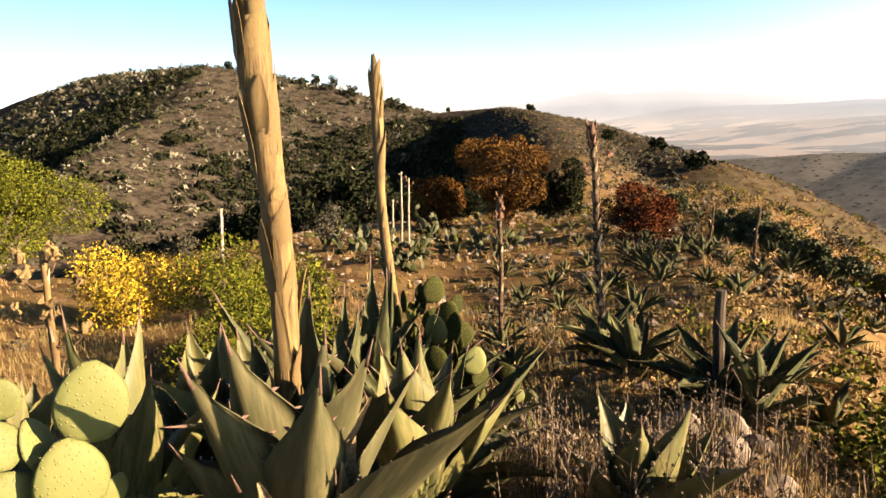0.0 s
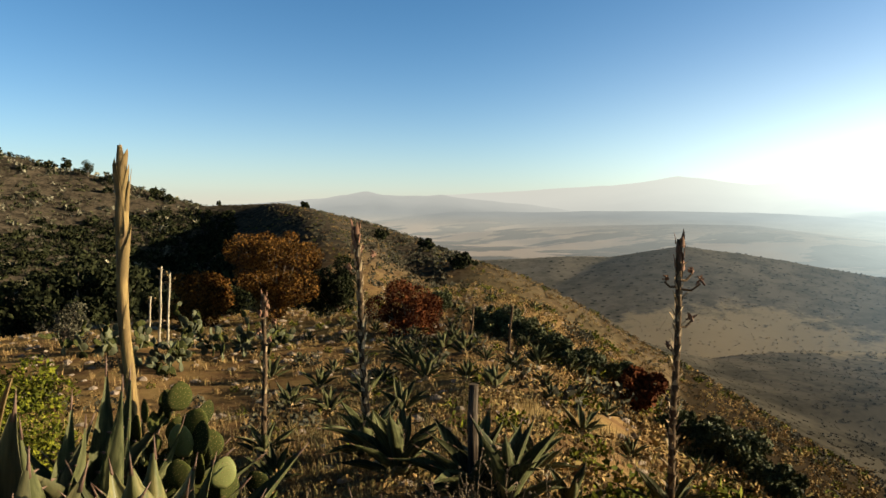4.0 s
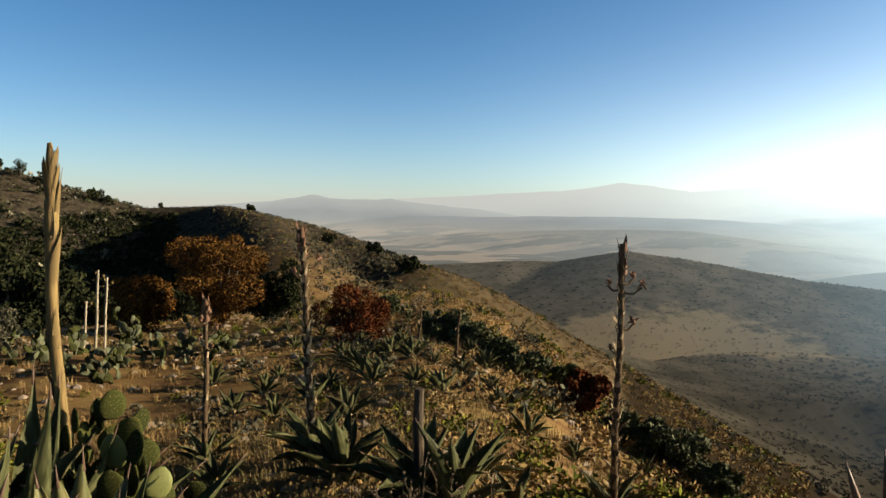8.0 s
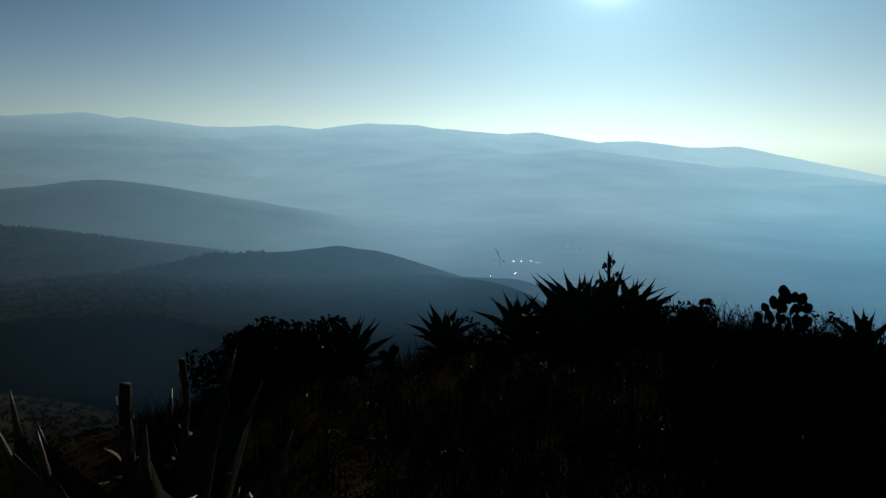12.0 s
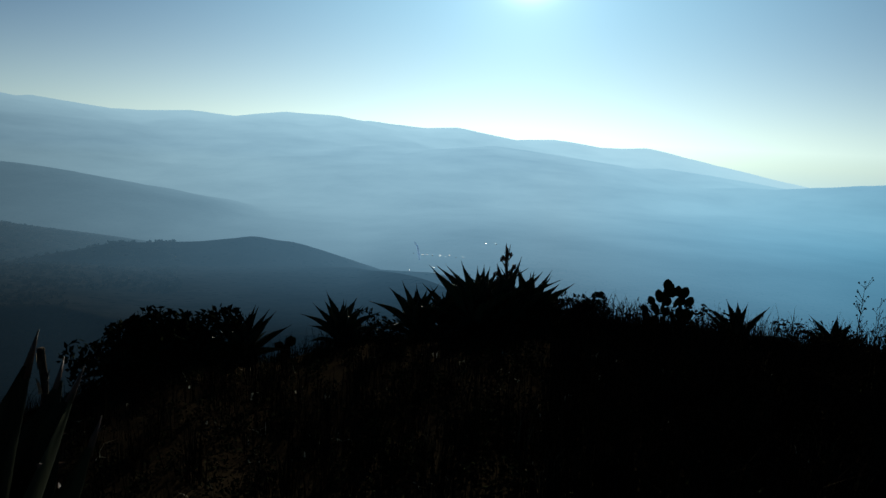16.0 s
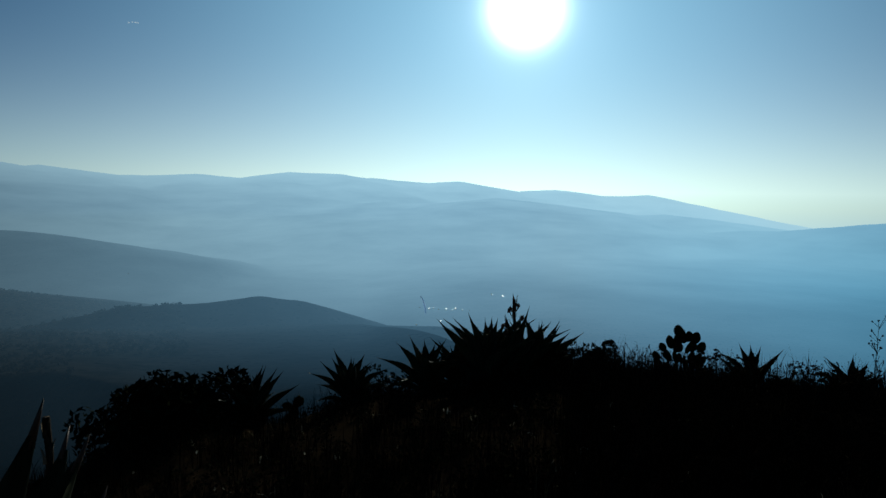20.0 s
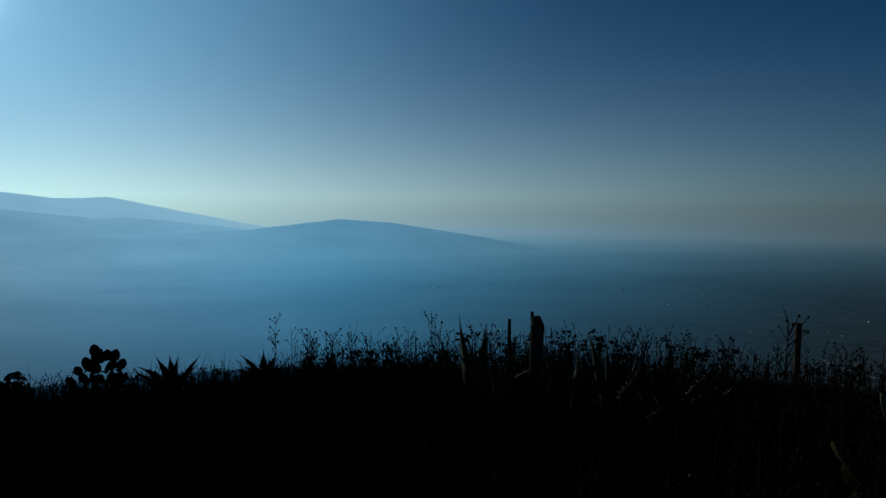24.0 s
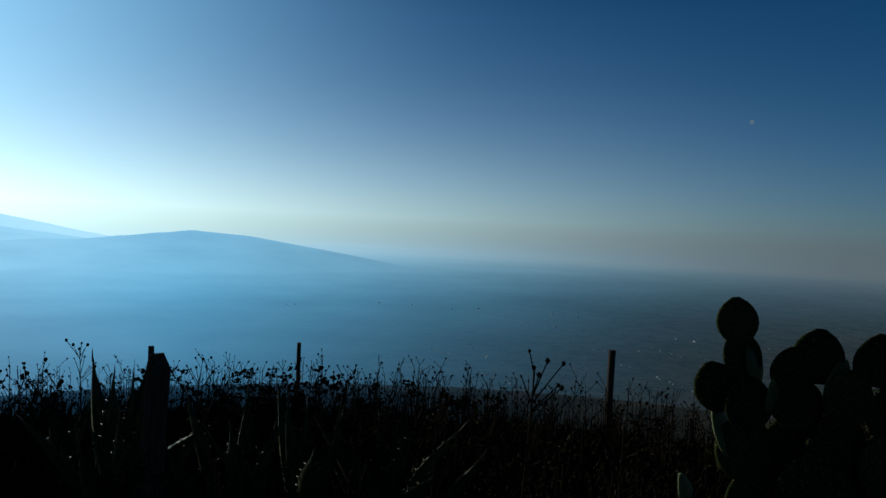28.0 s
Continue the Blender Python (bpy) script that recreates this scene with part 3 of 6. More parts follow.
def relief(x, y):
    """Height of the land at x, y (numpy arrays)."""
    x, y = np.asarray(x, float), np.asarray(y, float)
    r, b = np.hypot(x, y), np.degrees(np.arctan2(x, y))
    bs = [k[0] for k in BROW]
    s, brow, beyond = (spline(bs, [k[i] for k in BROW], b) for i in (1, 2, 3))
    s, beyond = np.tan(np.radians(s)), np.tan(np.radians(beyond))
    past = r - brow
    home = -s * r - (beyond - s) * 0.5 * (past + np.sqrt(past * past + (0.12 * brow) ** 2)) + (beyond - s) * 0.5 * (np.sqrt(brow ** 2 + (0.12 * brow) ** 2) - brow)
    front = np.clip((b + 45) / 20, 0, 1) * np.clip((62 - b) / 18, 0, 1)
    home = home - 0.75 * front * (r / 12) ** 2 * np.exp(2 - r / 6)
    side = np.clip((b - 8) / 30, 0, 1) * np.clip((240 - b) / 20, 0, 1)
    side = np.maximum(side, np.clip((-105 - b) / 30, 0, 1))
    floor = -28 + (-62 + 28) * side * side * (3 - 2 * side)
    rise = 85 * (r / 4500) ** 2 * np.clip((75 - b) / 40, 0, 1) * np.clip((b + 90) / 40, 0, 1)
    # a bench above a shaded ravine, east of the hilltop
    bench = np.clip((b - 38) / 18, 0, 1) * np.clip((104 - b) / 10, 0, 1)
    far = np.clip((r - 260 - 190 * bench) / 250, 0, 1)
    edge = np.interp(b, [46, 51, 55, 58, 64, 71, 77, 84], [235, 250, 268, 278, 285, 275, 235, 220])
    floor = floor + (-130 - floor) * far * far * (3 - 2 * far) + rise
    floor = floor - bench * (0.09 * np.clip(r - edge, 0, 230) + 0.55 * np.clip(edge - r, 0, 75))
    rough = (value_noise(x / 31, y / 31, 3) - 0.5) * 7 + (value_noise(x / 12, y / 12, 4) - 0.5) * 2.4
    sx = np.interp(b, [-33, -28.5, -25, -21.5, -18.4], [108, 132, 158, 185, 226])
    lee = np.clip((r - sx) / 6, 0, 1) * np.clip((-18.4 - b) / 1.0, 0, 1)
    centre = ridge(x, y, HILL[7:12], 0.36, 10)
    centre = centre - lee * np.clip(centre - ridge(x, y, HILL[7:12], 0.95, 6), 0, 60)
    spur = ridge(x, y, SPUR, 0.3, 3)
    spur = spur - lee * np.clip(spur - ridge(x, y, SPUR, 0.9, 3), 0, 60)
    hill = np.maximum(np.maximum(ridge(x, y, HILL[:8], 0.55, 16), centre), np.maximum(np.maximum(ridge(x, y, HILL[11:], 0.6, 8), ridge(x, y, NEAR_SPUR, 0.55, 5)), spur)) + rough * np.clip((r - 60) / 80, 0, 1) * 0.35
    big = (value_noise(x / 160, y / 160, 5) - 0.5) * 26 + (value_noise(x / 60, y / 60, 6) - 0.5) * 10
    mid = np.maximum(ridge(x, y, HAZY_HILL, 0.22, 5), ridge(x, y, KNOLLS, 0.36, 10)) + big * 0.15
    k = 2.5
    z = np.maximum(floor, mid)
    z = np.maximum(z, ridge(x, y, FAR_HILL, 0.2, 60) + big * 0.3)
    for crest, flank, dist in ((MESA, 0.25, 3500), (PLAIN_RIDGE, 0.12, 3000), (LOW_RIDGE, 0.12, 2300), (RANGE_NORTH, 0.2, 4600), (RANGE_EAST, 0.16, 4100), (RANGE_GAP, 0.2, 4150), (FOOTHILLS, 0.12, 3000), (LONE_HILL, 0.16, 2500)):
        z = np.maximum(z, ridge(x, y, crest, flank, 14) + big * 0.45 * np.clip(np.abs(r - dist) / 300, 0, 1))
    crag = (value_noise(x / 230, y / 230, 11) - 0.5) * 16 + (value_noise(x / 75, y / 75, 12) - 0.5) * 9
    z = z + crag * 0.4 * np.clip((r - 2650) / 250, 0, 1) * np.clip((z + 110) / 40, 0, 1)
    d = np.maximum(home, hill) - z
    z = z + 0.5 * (d + np.sqrt(d * d + k * k))
    bumps = (value_noise(x / 2.3, y / 2.3, 1) - 0.5) * 0.16 + (value_noise(x / 0.8, y / 0.8, 2) - 0.5) * 0.05 + (value_noise(x / 7, y / 7, 8) - 0.5) * 0.5 * np.clip((r - 10) / 20, 0, 1)
    return z + bumps * np.clip((400 - r) / 200, 0, 1)


def land(x, y):
    return float(relief(np.array([x]), np.array([y]))[0])

# ---- the land ----
def mesh_of(name, verts, faces, mat, smooth=False):
    me = bpy.data.meshes.new(name)
    me.from_pydata(verts, [], faces)
    for q in mat if isinstance(mat, (list, tuple)) else [mat]:
        me.materials.append(q)
    if smooth:
        me.polygons.foreach_set("use_smooth", [True] * len(me.polygons))
    me.update()
    return me


def sheet(name, bearings, radii, mat, lift=0.0, closed=False):
    """Land as a fan of rings round the hilltop."""
    b, r = np.radians(np.asarray(bearings)), np.asarray(radii)
    x, y = np.outer(r, np.sin(b)), np.outer(r, np.cos(b))
    z = relief(x, y) + lift
    verts = np.stack([x, y, z], -1).reshape(-1, 3)
    m = len(b)
    i, j = np.meshgrid(np.arange(len(r) - 1), np.arange(m if closed else m - 1), indexing="ij")
    k = (j + 1) % m
    faces = np.stack([i * m + j, (i + 1) * m + j, (i + 1) * m + k, i * m + k], -1).reshape(-1, 4).tolist()
    verts = verts.tolist()
    if closed:
        verts.append((0, 0, land(0, 0)))
        faces += [(len(verts) - 1, q, (q + 1) % m) for q in range(m)]
    me = mesh_of(name, verts, faces, mat, True)
    return new(name, me)


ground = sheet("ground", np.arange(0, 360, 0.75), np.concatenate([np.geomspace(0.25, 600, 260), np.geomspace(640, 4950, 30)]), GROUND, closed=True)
for q in ground.data.vertices:
    far, way_ = math.hypot(q.co.x, q.co.y), (math.degrees(math.atan2(q.co.x, q.co.y)) + 90) % 360
    if (far > 100 and 112 < way_ < 356) or (far > 320 and 84 < way_ <= 112):
        q.co.z -= min(5.0, (far - 100) * 0.2) + 0.02 * far
tagged(ground, "dry grassy hilltop and slopes with bare earth and stones", "ground", kind="structure")
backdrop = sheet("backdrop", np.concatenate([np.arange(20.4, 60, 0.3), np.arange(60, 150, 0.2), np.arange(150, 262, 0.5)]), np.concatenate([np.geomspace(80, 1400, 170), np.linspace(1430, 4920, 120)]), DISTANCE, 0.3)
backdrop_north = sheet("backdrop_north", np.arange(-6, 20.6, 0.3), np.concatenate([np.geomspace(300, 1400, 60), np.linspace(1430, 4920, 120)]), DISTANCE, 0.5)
for q in backdrop.data.vertices:
    near = math.hypot(q.co.x, q.co.y)
    q.co.z -= max(0.0, 98 - near) * 0.25
tagged(backdrop_north, "hazy plain with pale fields and a far blue range", "backdrop", kind="structure")
tagged(backdrop, "hazy valley plain with hills and blue mountain ranges", "backdrop", kind="structure")


def spot(bearing, away):
    x, y = away * math.sin(radians(bearing)), away * math.cos(radians(bearing))
    return x, y, land(x, y)


def part(name, me, parent, m=None, label=""):
    ob = new(name, me)
    ob.parent = parent
    ob.matrix_basis = m if m is not None else Matrix()
    if label:
        ob["label"] = label
    return ob


def thing(name, at, label, category, group="", turn=0.0, scale=1.0):
    e = new(name)
    e.empty_display_size = 0.1
    e.matrix_basis = pose(*at, 0, 0, turn) @ Matrix.Scale(scale, 4)
    return tagged(e, label, category, group)


def tube(points, radii, sides=8, wobble=0.0, seed=0, cap=True):
    """Vertices and faces of a bent, tapering stem."""
    rng = random.Random(seed)
    verts, faces = [], []
    for k, (p, r) in enumerate(zip(points, radii)):
        a = Vector(points[min(k + 1, len(points) - 1)]) - Vector(points[max(k - 1, 0)])
        u = a.orthogonal().normalized() if abs(a.normalized().z) < 0.9 else Vector((1, 0, 0))
        v = a.normalized().cross(u).normalized()
        u = v.cross(a.normalized())
        for s in range(sides):
            t = 2 * math.pi * s / sides
            q = r * (1 + wobble * (rng.random() - 0.5))
            verts.append(tuple(Vector(p) + u * math.cos(t) * q + v * math.sin(t) * q))
    for k in range(len(points) - 1):
        for s in range(sides):
            faces.append((k * sides + s, k * sides + (s + 1) % sides, (k + 1) * sides + (s + 1) % sides, (k + 1) * sides + s))
    if cap:
        faces.append(tuple(range(sides))[::-1])
        faces.append(tuple(range((len(points) - 1) * sides, len(points) * sides)))
    return verts, faces


def join(pieces):
    verts, faces = [], []
    for v, f in pieces:
        n = len(verts)
        verts += v
        faces += [tuple(i + n for i in q) for q in f]
    return verts, faces


# ---- agaves ----
def leaf_mesh(name, wide, bend, mat, curl=0.0, teeth=True, seed=0):
    """One fleshy leaf, 1 m long, hollowed towards the plant's axis, with a spine and a toothed rim."""
    rng = random.Random(seed)
    verts, faces, kinds = [], [], []
    rows, across = 11, 9
    half = [0.62, 0.66, 0.76, 0.89, 0.98, 1.0, 0.92, 0.73, 0.46, 0.2, 0.06]
    for i in range(rows):
        t = i / (rows - 1)
        x0, z0 = bend * t * t, t * (1 - 0.25 * bend * t)
        wd, thick = half[i] * wide / 2, 0.045 * (1 - t) ** 0.8 + 0.006
        cup = (0.95 - 0.25 * t) * wd * (1 + 0.5 * curl * math.sin(3 * t + 1))
        for side in (0, 1):
            for j in range(across):
                u = j / (across - 1) * 2 - 1
                x = x0 - cup * abs(u) ** 1.5 + (thick * (1 - u * u) ** 0.5 if side else 0) + 0.012 * (rng.random() - 0.5) * wide
                verts.append((x, wd * u + curl * 0.05 * math.sin(5 * t), z0))
    m = across * 2
    for i in range(rows - 1):
        for j in range(across - 1):
            a, b = i * m + j, (i + 1) * m + j
            faces.append((a, a + 1, b + 1, b))
            a, b = a + across, b + across
            faces.append((b, b + 1, a + 1, a))
        for j, flip in ((0, 0), (across - 1, 1)):
            a, b = i * m + j, (i + 1) * m + j
            q = (a, b, b + across, a + across)
            faces.append(q[::-1] if flip else q)
    kinds = [0] * len(faces)
    tip = Vector((bend, 0, 1 - 0.25 * bend))
    way = Vector((2 * bend, 0, 1 - 0.5 * bend)).normalized()
    v, f = tube([tuple(tip - way * 0.03), tuple(tip + way * 0.035), tuple(tip + way * 0.085)], [0.004 + wide * 0.02, 0.005, 0.001], 5)
    if teeth:
        for i in range(2, rows - 2):
            for j in (0, across - 1):
                p = Vector(verts[i * m + j])
                o = Vector((-0.012, 0.02 if j else -0.02, 0.006))
                n = len(v)
                v += [tuple(p + Vector((0, 0, -0.008))), tuple(p + Vector((0.008, 0, 0.008))), tuple(p + Vector((-0.006, 0, 0.008))), tuple(p + o)]
                f += [(n, n + 1, n + 3), (n + 1, n + 2, n + 3), (n + 2, n, n + 3)]
    n = len(verts)
    faces += [tuple(i + n for i in q) for q in f]
    me = mesh_of(name, verts + v, faces, [mat, SPINE], True)
    for k, p in enumerate(me.polygons):
        p.material_index = 0 if k < len(kinds) else 1
    me["tip"] = list(tip + way * 0.085)
    return me


LEAVES = [leaf_mesh("leaf", 0.36, 0.05, AGAVE, 0.0, True, 1), leaf_mesh("leaf", 0.31, 0.2, AGAVE, 0.1, True, 2), leaf_mesh("leaf", 0.38, -0.1, AGAVE, 0.15, True, 3),
          leaf_mesh("leaf", 0.28, 0.4, AGAVE, 0.3, True, 4)]
NARROW = [leaf_mesh("leaf", 0.22, 0.08, AGAVE_DEEP_SHADE, 0.0, True, 5), leaf_mesh("leaf", 0.2, 0.28, AGAVE_DEEP_SHADE, 0.1, True, 6), leaf_mesh("leaf", 0.23, -0.05, AGAVE_DEEP_SHADE, 0.2, True, 7)]
BROAD_DUSK = [leaf_mesh("leaf", 0.36, 0.04, AGAVE_SHADED, 0.0, True, 17), leaf_mesh("leaf", 0.33, -0.1, AGAVE_SHADED, 0.15, True, 18)]
SPIKY = [leaf_mesh("leaf", 0.15, 0.12, AGAVE_DEEP_SHADE, 0.0, True, 25), leaf_mesh("leaf", 0.14, -0.12, AGAVE_DEEP_SHADE, 0.1, True, 26), leaf_mesh("leaf", 0.16, 0.3, AGAVE_SHADED, 0.15, True, 27)]
BROAD_DEEP = [leaf_mesh("leaf", 0.27, 0.06, AGAVE_BACKLIT, 0.0, True, 15), leaf_mesh("leaf", 0.25, -0.06, AGAVE_BACKLIT, 0.15, True, 16)]
DRY = [leaf_mesh("dry_leaf", 0.2, 0.5, AGAVE_DRY, 1.2, False, 8), leaf_mesh("dry_leaf", 0.15, 0.7, AGAVE_DRY, 2.0, False, 9), leaf_mesh("dry_leaf", 0.24, 0.25, AGAVE_DRY, 1.5, False, 10)]


def agave(at, label, leaves=22, length=0.8, kinds=None, inner=8, outer=72, dry=3, seed=0, group="", hub=0.09, droop=1.0, name="agave"):
    """A rosette: leaves in a spiral round a short stem, the young ones upright, the old ones lying out."""
    rng = random.Random(seed)
    kinds = kinds or LEAVES
    e = thing(name, at, label, "agave", group, rng.random() * 360)
    part("stem", mesh_of("stem", *tube([(0, 0, -0.15), (0, 0, 0.1), (0, 0, length * 0.3)], [hub * 1.3, hub * 1.2, hub * 0.5], 10, 0.2, seed), AGAVE_DRY), e)
    for k in range(leaves):
        u = k / max(leaves - 1, 1)
        tilt = inner + (outer - inner) * u ** 0.8 + rng.uniform(-6, 6)
        turn = k * 137.5 + rng.uniform(-12, 12)
        s = length * (0.72 + 0.38 * math.sin(math.pi * min(u * 0.8 + 0.2, 1))) * rng.uniform(0.86, 1.1)
        m = pose(0, 0, length * 0.26 * (1 - u) + 0.02, 0, 0, turn) @ pose(hub * (0.35 + 0.65 * u), 0, 0, 0, tilt, rng.uniform(-10, 10)) @ Matrix.Diagonal((s, s, s, 1))
        part("leaf", rng.choice(kinds), e, m)
    for k in range(dry):
        s = length * rng.uniform(0.5, 0.8)
        part("dry_leaf", rng.choice(DRY), e, pose(0, 0, 0.05, 0, 0, rng.random() * 360) @ pose(hub, 0, 0, 0, rng.uniform(75, 100), 0) @ Matrix.Diagonal((s, s, s, 1)), "withered brown leaf")
    return e


def reaching_agave(at, label, tips, seed=0, group="", wide=1.0, dry=3, kinds=None, hub=0.1, low=0.06):
    """A rosette whose leaves run from the heart to given tips in the world."""
    rng = random.Random(seed)
    x0, y0, z0 = at
    e = thing("agave", at, label, "agave", group)
    e.matrix_basis = pose(x0, y0, z0)
    part("stem", mesh_of("stem", *tube([(0, 0, -0.15), (0, 0, 0.1), (0, 0, 0.25)], [hub * 1.3, hub * 1.2, hub * 0.5], 10, 0.2, seed), AGAVE_DRY), e)
    for tx, ty, tz in tips:
        tip = Vector((tx - x0, ty - y0, tz - z0))
        flat = Vector((tip.x, tip.y, 0))
        out = flat.normalized() if flat.length > 0.02 else Vector((1, 0, 0))
        root = out * hub * 0.7 + Vector((0, 0, low + 0.12 * rng.random()))
        up = (tip - root)
        ln = up.length
        zc = up.normalized()
        xc = (out - zc * out.dot(zc)).normalized()
        yc = zc.cross(xc)
        wd = wide * min(1.0, 0.85 / ln) * rng.uniform(0.9, 1.15)
        kind = rng.choice(kinds or LEAVES[:1] + LEAVES[2:3])
        end = Vector((kind["tip"][0] * wd, 0, kind["tip"][2]))
        ln, a = ln / end.length, math.atan2(end.x, end.z)
        xc, zc = xc * math.cos(a) + zc * math.sin(a), zc * math.cos(a) - xc * math.sin(a)
        m = Matrix(((xc.x, yc.x, zc.x, root.x), (xc.y, yc.y, zc.y, root.y), (xc.z, yc.z, zc.z, root.z), (0, 0, 0, 1)))
        part("leaf", kind, e, m @ Matrix.Diagonal((ln * wd, ln * wd, ln, 1)))
    for k in range(dry):
        s = rng.uniform(0.45, 0.7)
        part("dry_leaf", rng.choice(DRY), e, pose(0, 0, 0.05, 0, 0, rng.random() * 360) @ pose(hub, 0, 0, 0, rng.uniform(60, 95), 0) @ Matrix.Diagonal((s, s, s, 1)), "withered brown leaf")
    return e


def bract_mesh(name, mat, wide=0.4, flare=0.12, seed=0, twist=0.0):
    """A papery scale 1 long that hugs the stalk and lifts at its tip."""
    rng = random.Random(seed)
    verts, faces = [], []
    rows, across = 7, 5
    for i in range(rows):
        t = i / (rows - 1)
        a = wide * (1 - t ** 1.6) + 0.01
        out = 1.03 + 0.12 * t + flare * t ** 2.2 + 0.05 * rng.random()
        for j in range(across):
            u = (j / (across - 1) * 2 - 1) * a + twist * t
            verts.append((out * math.cos(u), out * math.sin(u), t))
    n = len(verts)
    verts += [(x * 0.955, y * 0.955, z) for x, y, z in verts]
    for i in range(rows - 1):
        for j in range(across - 1):
            a, b = i * across + j, (i + 1) * across + j
            faces += [(a, a + 1, b + 1, b), (b + n, b + 1 + n, a + 1 + n, a + n)]
        for j in (0, across - 1):
            a, b = i * across + j, (i + 1) * across + j
            faces.append((a, b, b + n, a + n))
    return mesh_of(name, verts, faces, mat, True)


BRACTS = [bract_mesh("bract", BRACT, 0.9, 0.25, 1), bract_mesh("bract", BRACT, 0.6, 0.6, 2), bract_mesh("bract", BRACT, 0.35, 1.4, 3), bract_mesh("bract", BRACT, 1.2, 0.1, 4), bract_mesh("bract", BRACT, 1.0, -0.5, 7), bract_mesh("bract", BRACT, 1.5, -0.12, 8, 1.5)]
DARK_BRACTS = [bract_mesh("bract", BRACT_DARK, 0.7, 0.5, 11), bract_mesh("bract", BRACT_DARK, 0.5, 1.0, 12), bract_mesh("bract", BRACT_DARK, 0.4, 1.9, 13)]
BUDS = [bract_mesh("bud", RED_BUD, 0.9, -0.35, 5), bract_mesh("bud", RED_BUD, 0.6, 0.25, 6)]


def budded_stalk(parent, base, top, r0, r1, bulges, seed, scales=26, tip=0.3, loose=6):
    """A thick unopened flower stalk wrapped in scales, like an asparagus spear."""
    rng = random.Random(seed)
    a, b = Vector(base), Vector(top)
    high = (b - a).length
    n = 34
    pts, rad = [], []
    for i in range(n):
        t = i / (n - 1)
        sway = Vector((math.sin(t * 9 + seed) * 0.017, math.cos(t * 6 + seed) * 0.017, 0)) * high * 0.4
        pts.append(tuple(a.lerp(b, t) + sway * math.sin(math.pi * t)))
        r = r0 + (r1 - r0) * t
        for c, wd, h in bulges:
            r *= 1 + h * math.exp(-((t - c) / wd) ** 2)
        if t > 1 - tip / 6:
            r *= max(0.45, math.sqrt(max(0.0, 1 - ((t - 1 + tip / 6) / (tip / 6)) ** 2)))
        rad.append(r)
    stalk = part("flower_stalk", mesh_of("flower_stalk", *tube(pts, rad, 14, 0.05, seed), STALK, True), parent)
    for k in range(scales):
        t = 0.04 + 0.93 * (k + rng.random() * 0.5) / scales
        i = min(int(t * (n - 1)), n - 2)
        r = rad[i]
        ln = rng.uniform(0.11, 0.2) * high * 0.42
        way = (Vector(pts[min(i + 3, n - 1)]) - Vector(pts[i])).normalized().to_track_quat("Z", "X").to_matrix().to_4x4()
        ln = min(ln * (1.7 if t > 0.4 else 1.0), (1.0 - t) * high * 0.9 + 0.02)
        kind = BRACTS[5 - k % 2 * 2] if t > 0.85 else BRACTS[5] if t > 0.45 else rng.choice(BRACTS[:3] if k < loose else (BRACTS[0], BRACTS[1], BRACTS[3]))
        part("bract", kind, stalk, Matrix.Translation(pts[i]) @ way @ pose(0, 0, 0, rng.uniform(-5, 5), rng.uniform(-5, 5), 0) @ pose(0, 0, 0, 0, 0, k * 137.5 + rng.uniform(-20, 20)) @ Matrix.Diagonal((r, r, ln, 1)))
    for k in range(6):
        r = rad[n - 4] * rng.uniform(0.85, 1.0)
        part("bract", BRACTS[3], stalk, Matrix.Translation(pts[n - 4 - k % 2]) @ pose(0, 0, 0, rng.uniform(-6, 6), rng.uniform(-6, 6), k * 67) @ Matrix.Diagonal((r, r, high * rng.uniform(0.06, 0.095), 1)), "split papery scale at the tip")
    return stalk


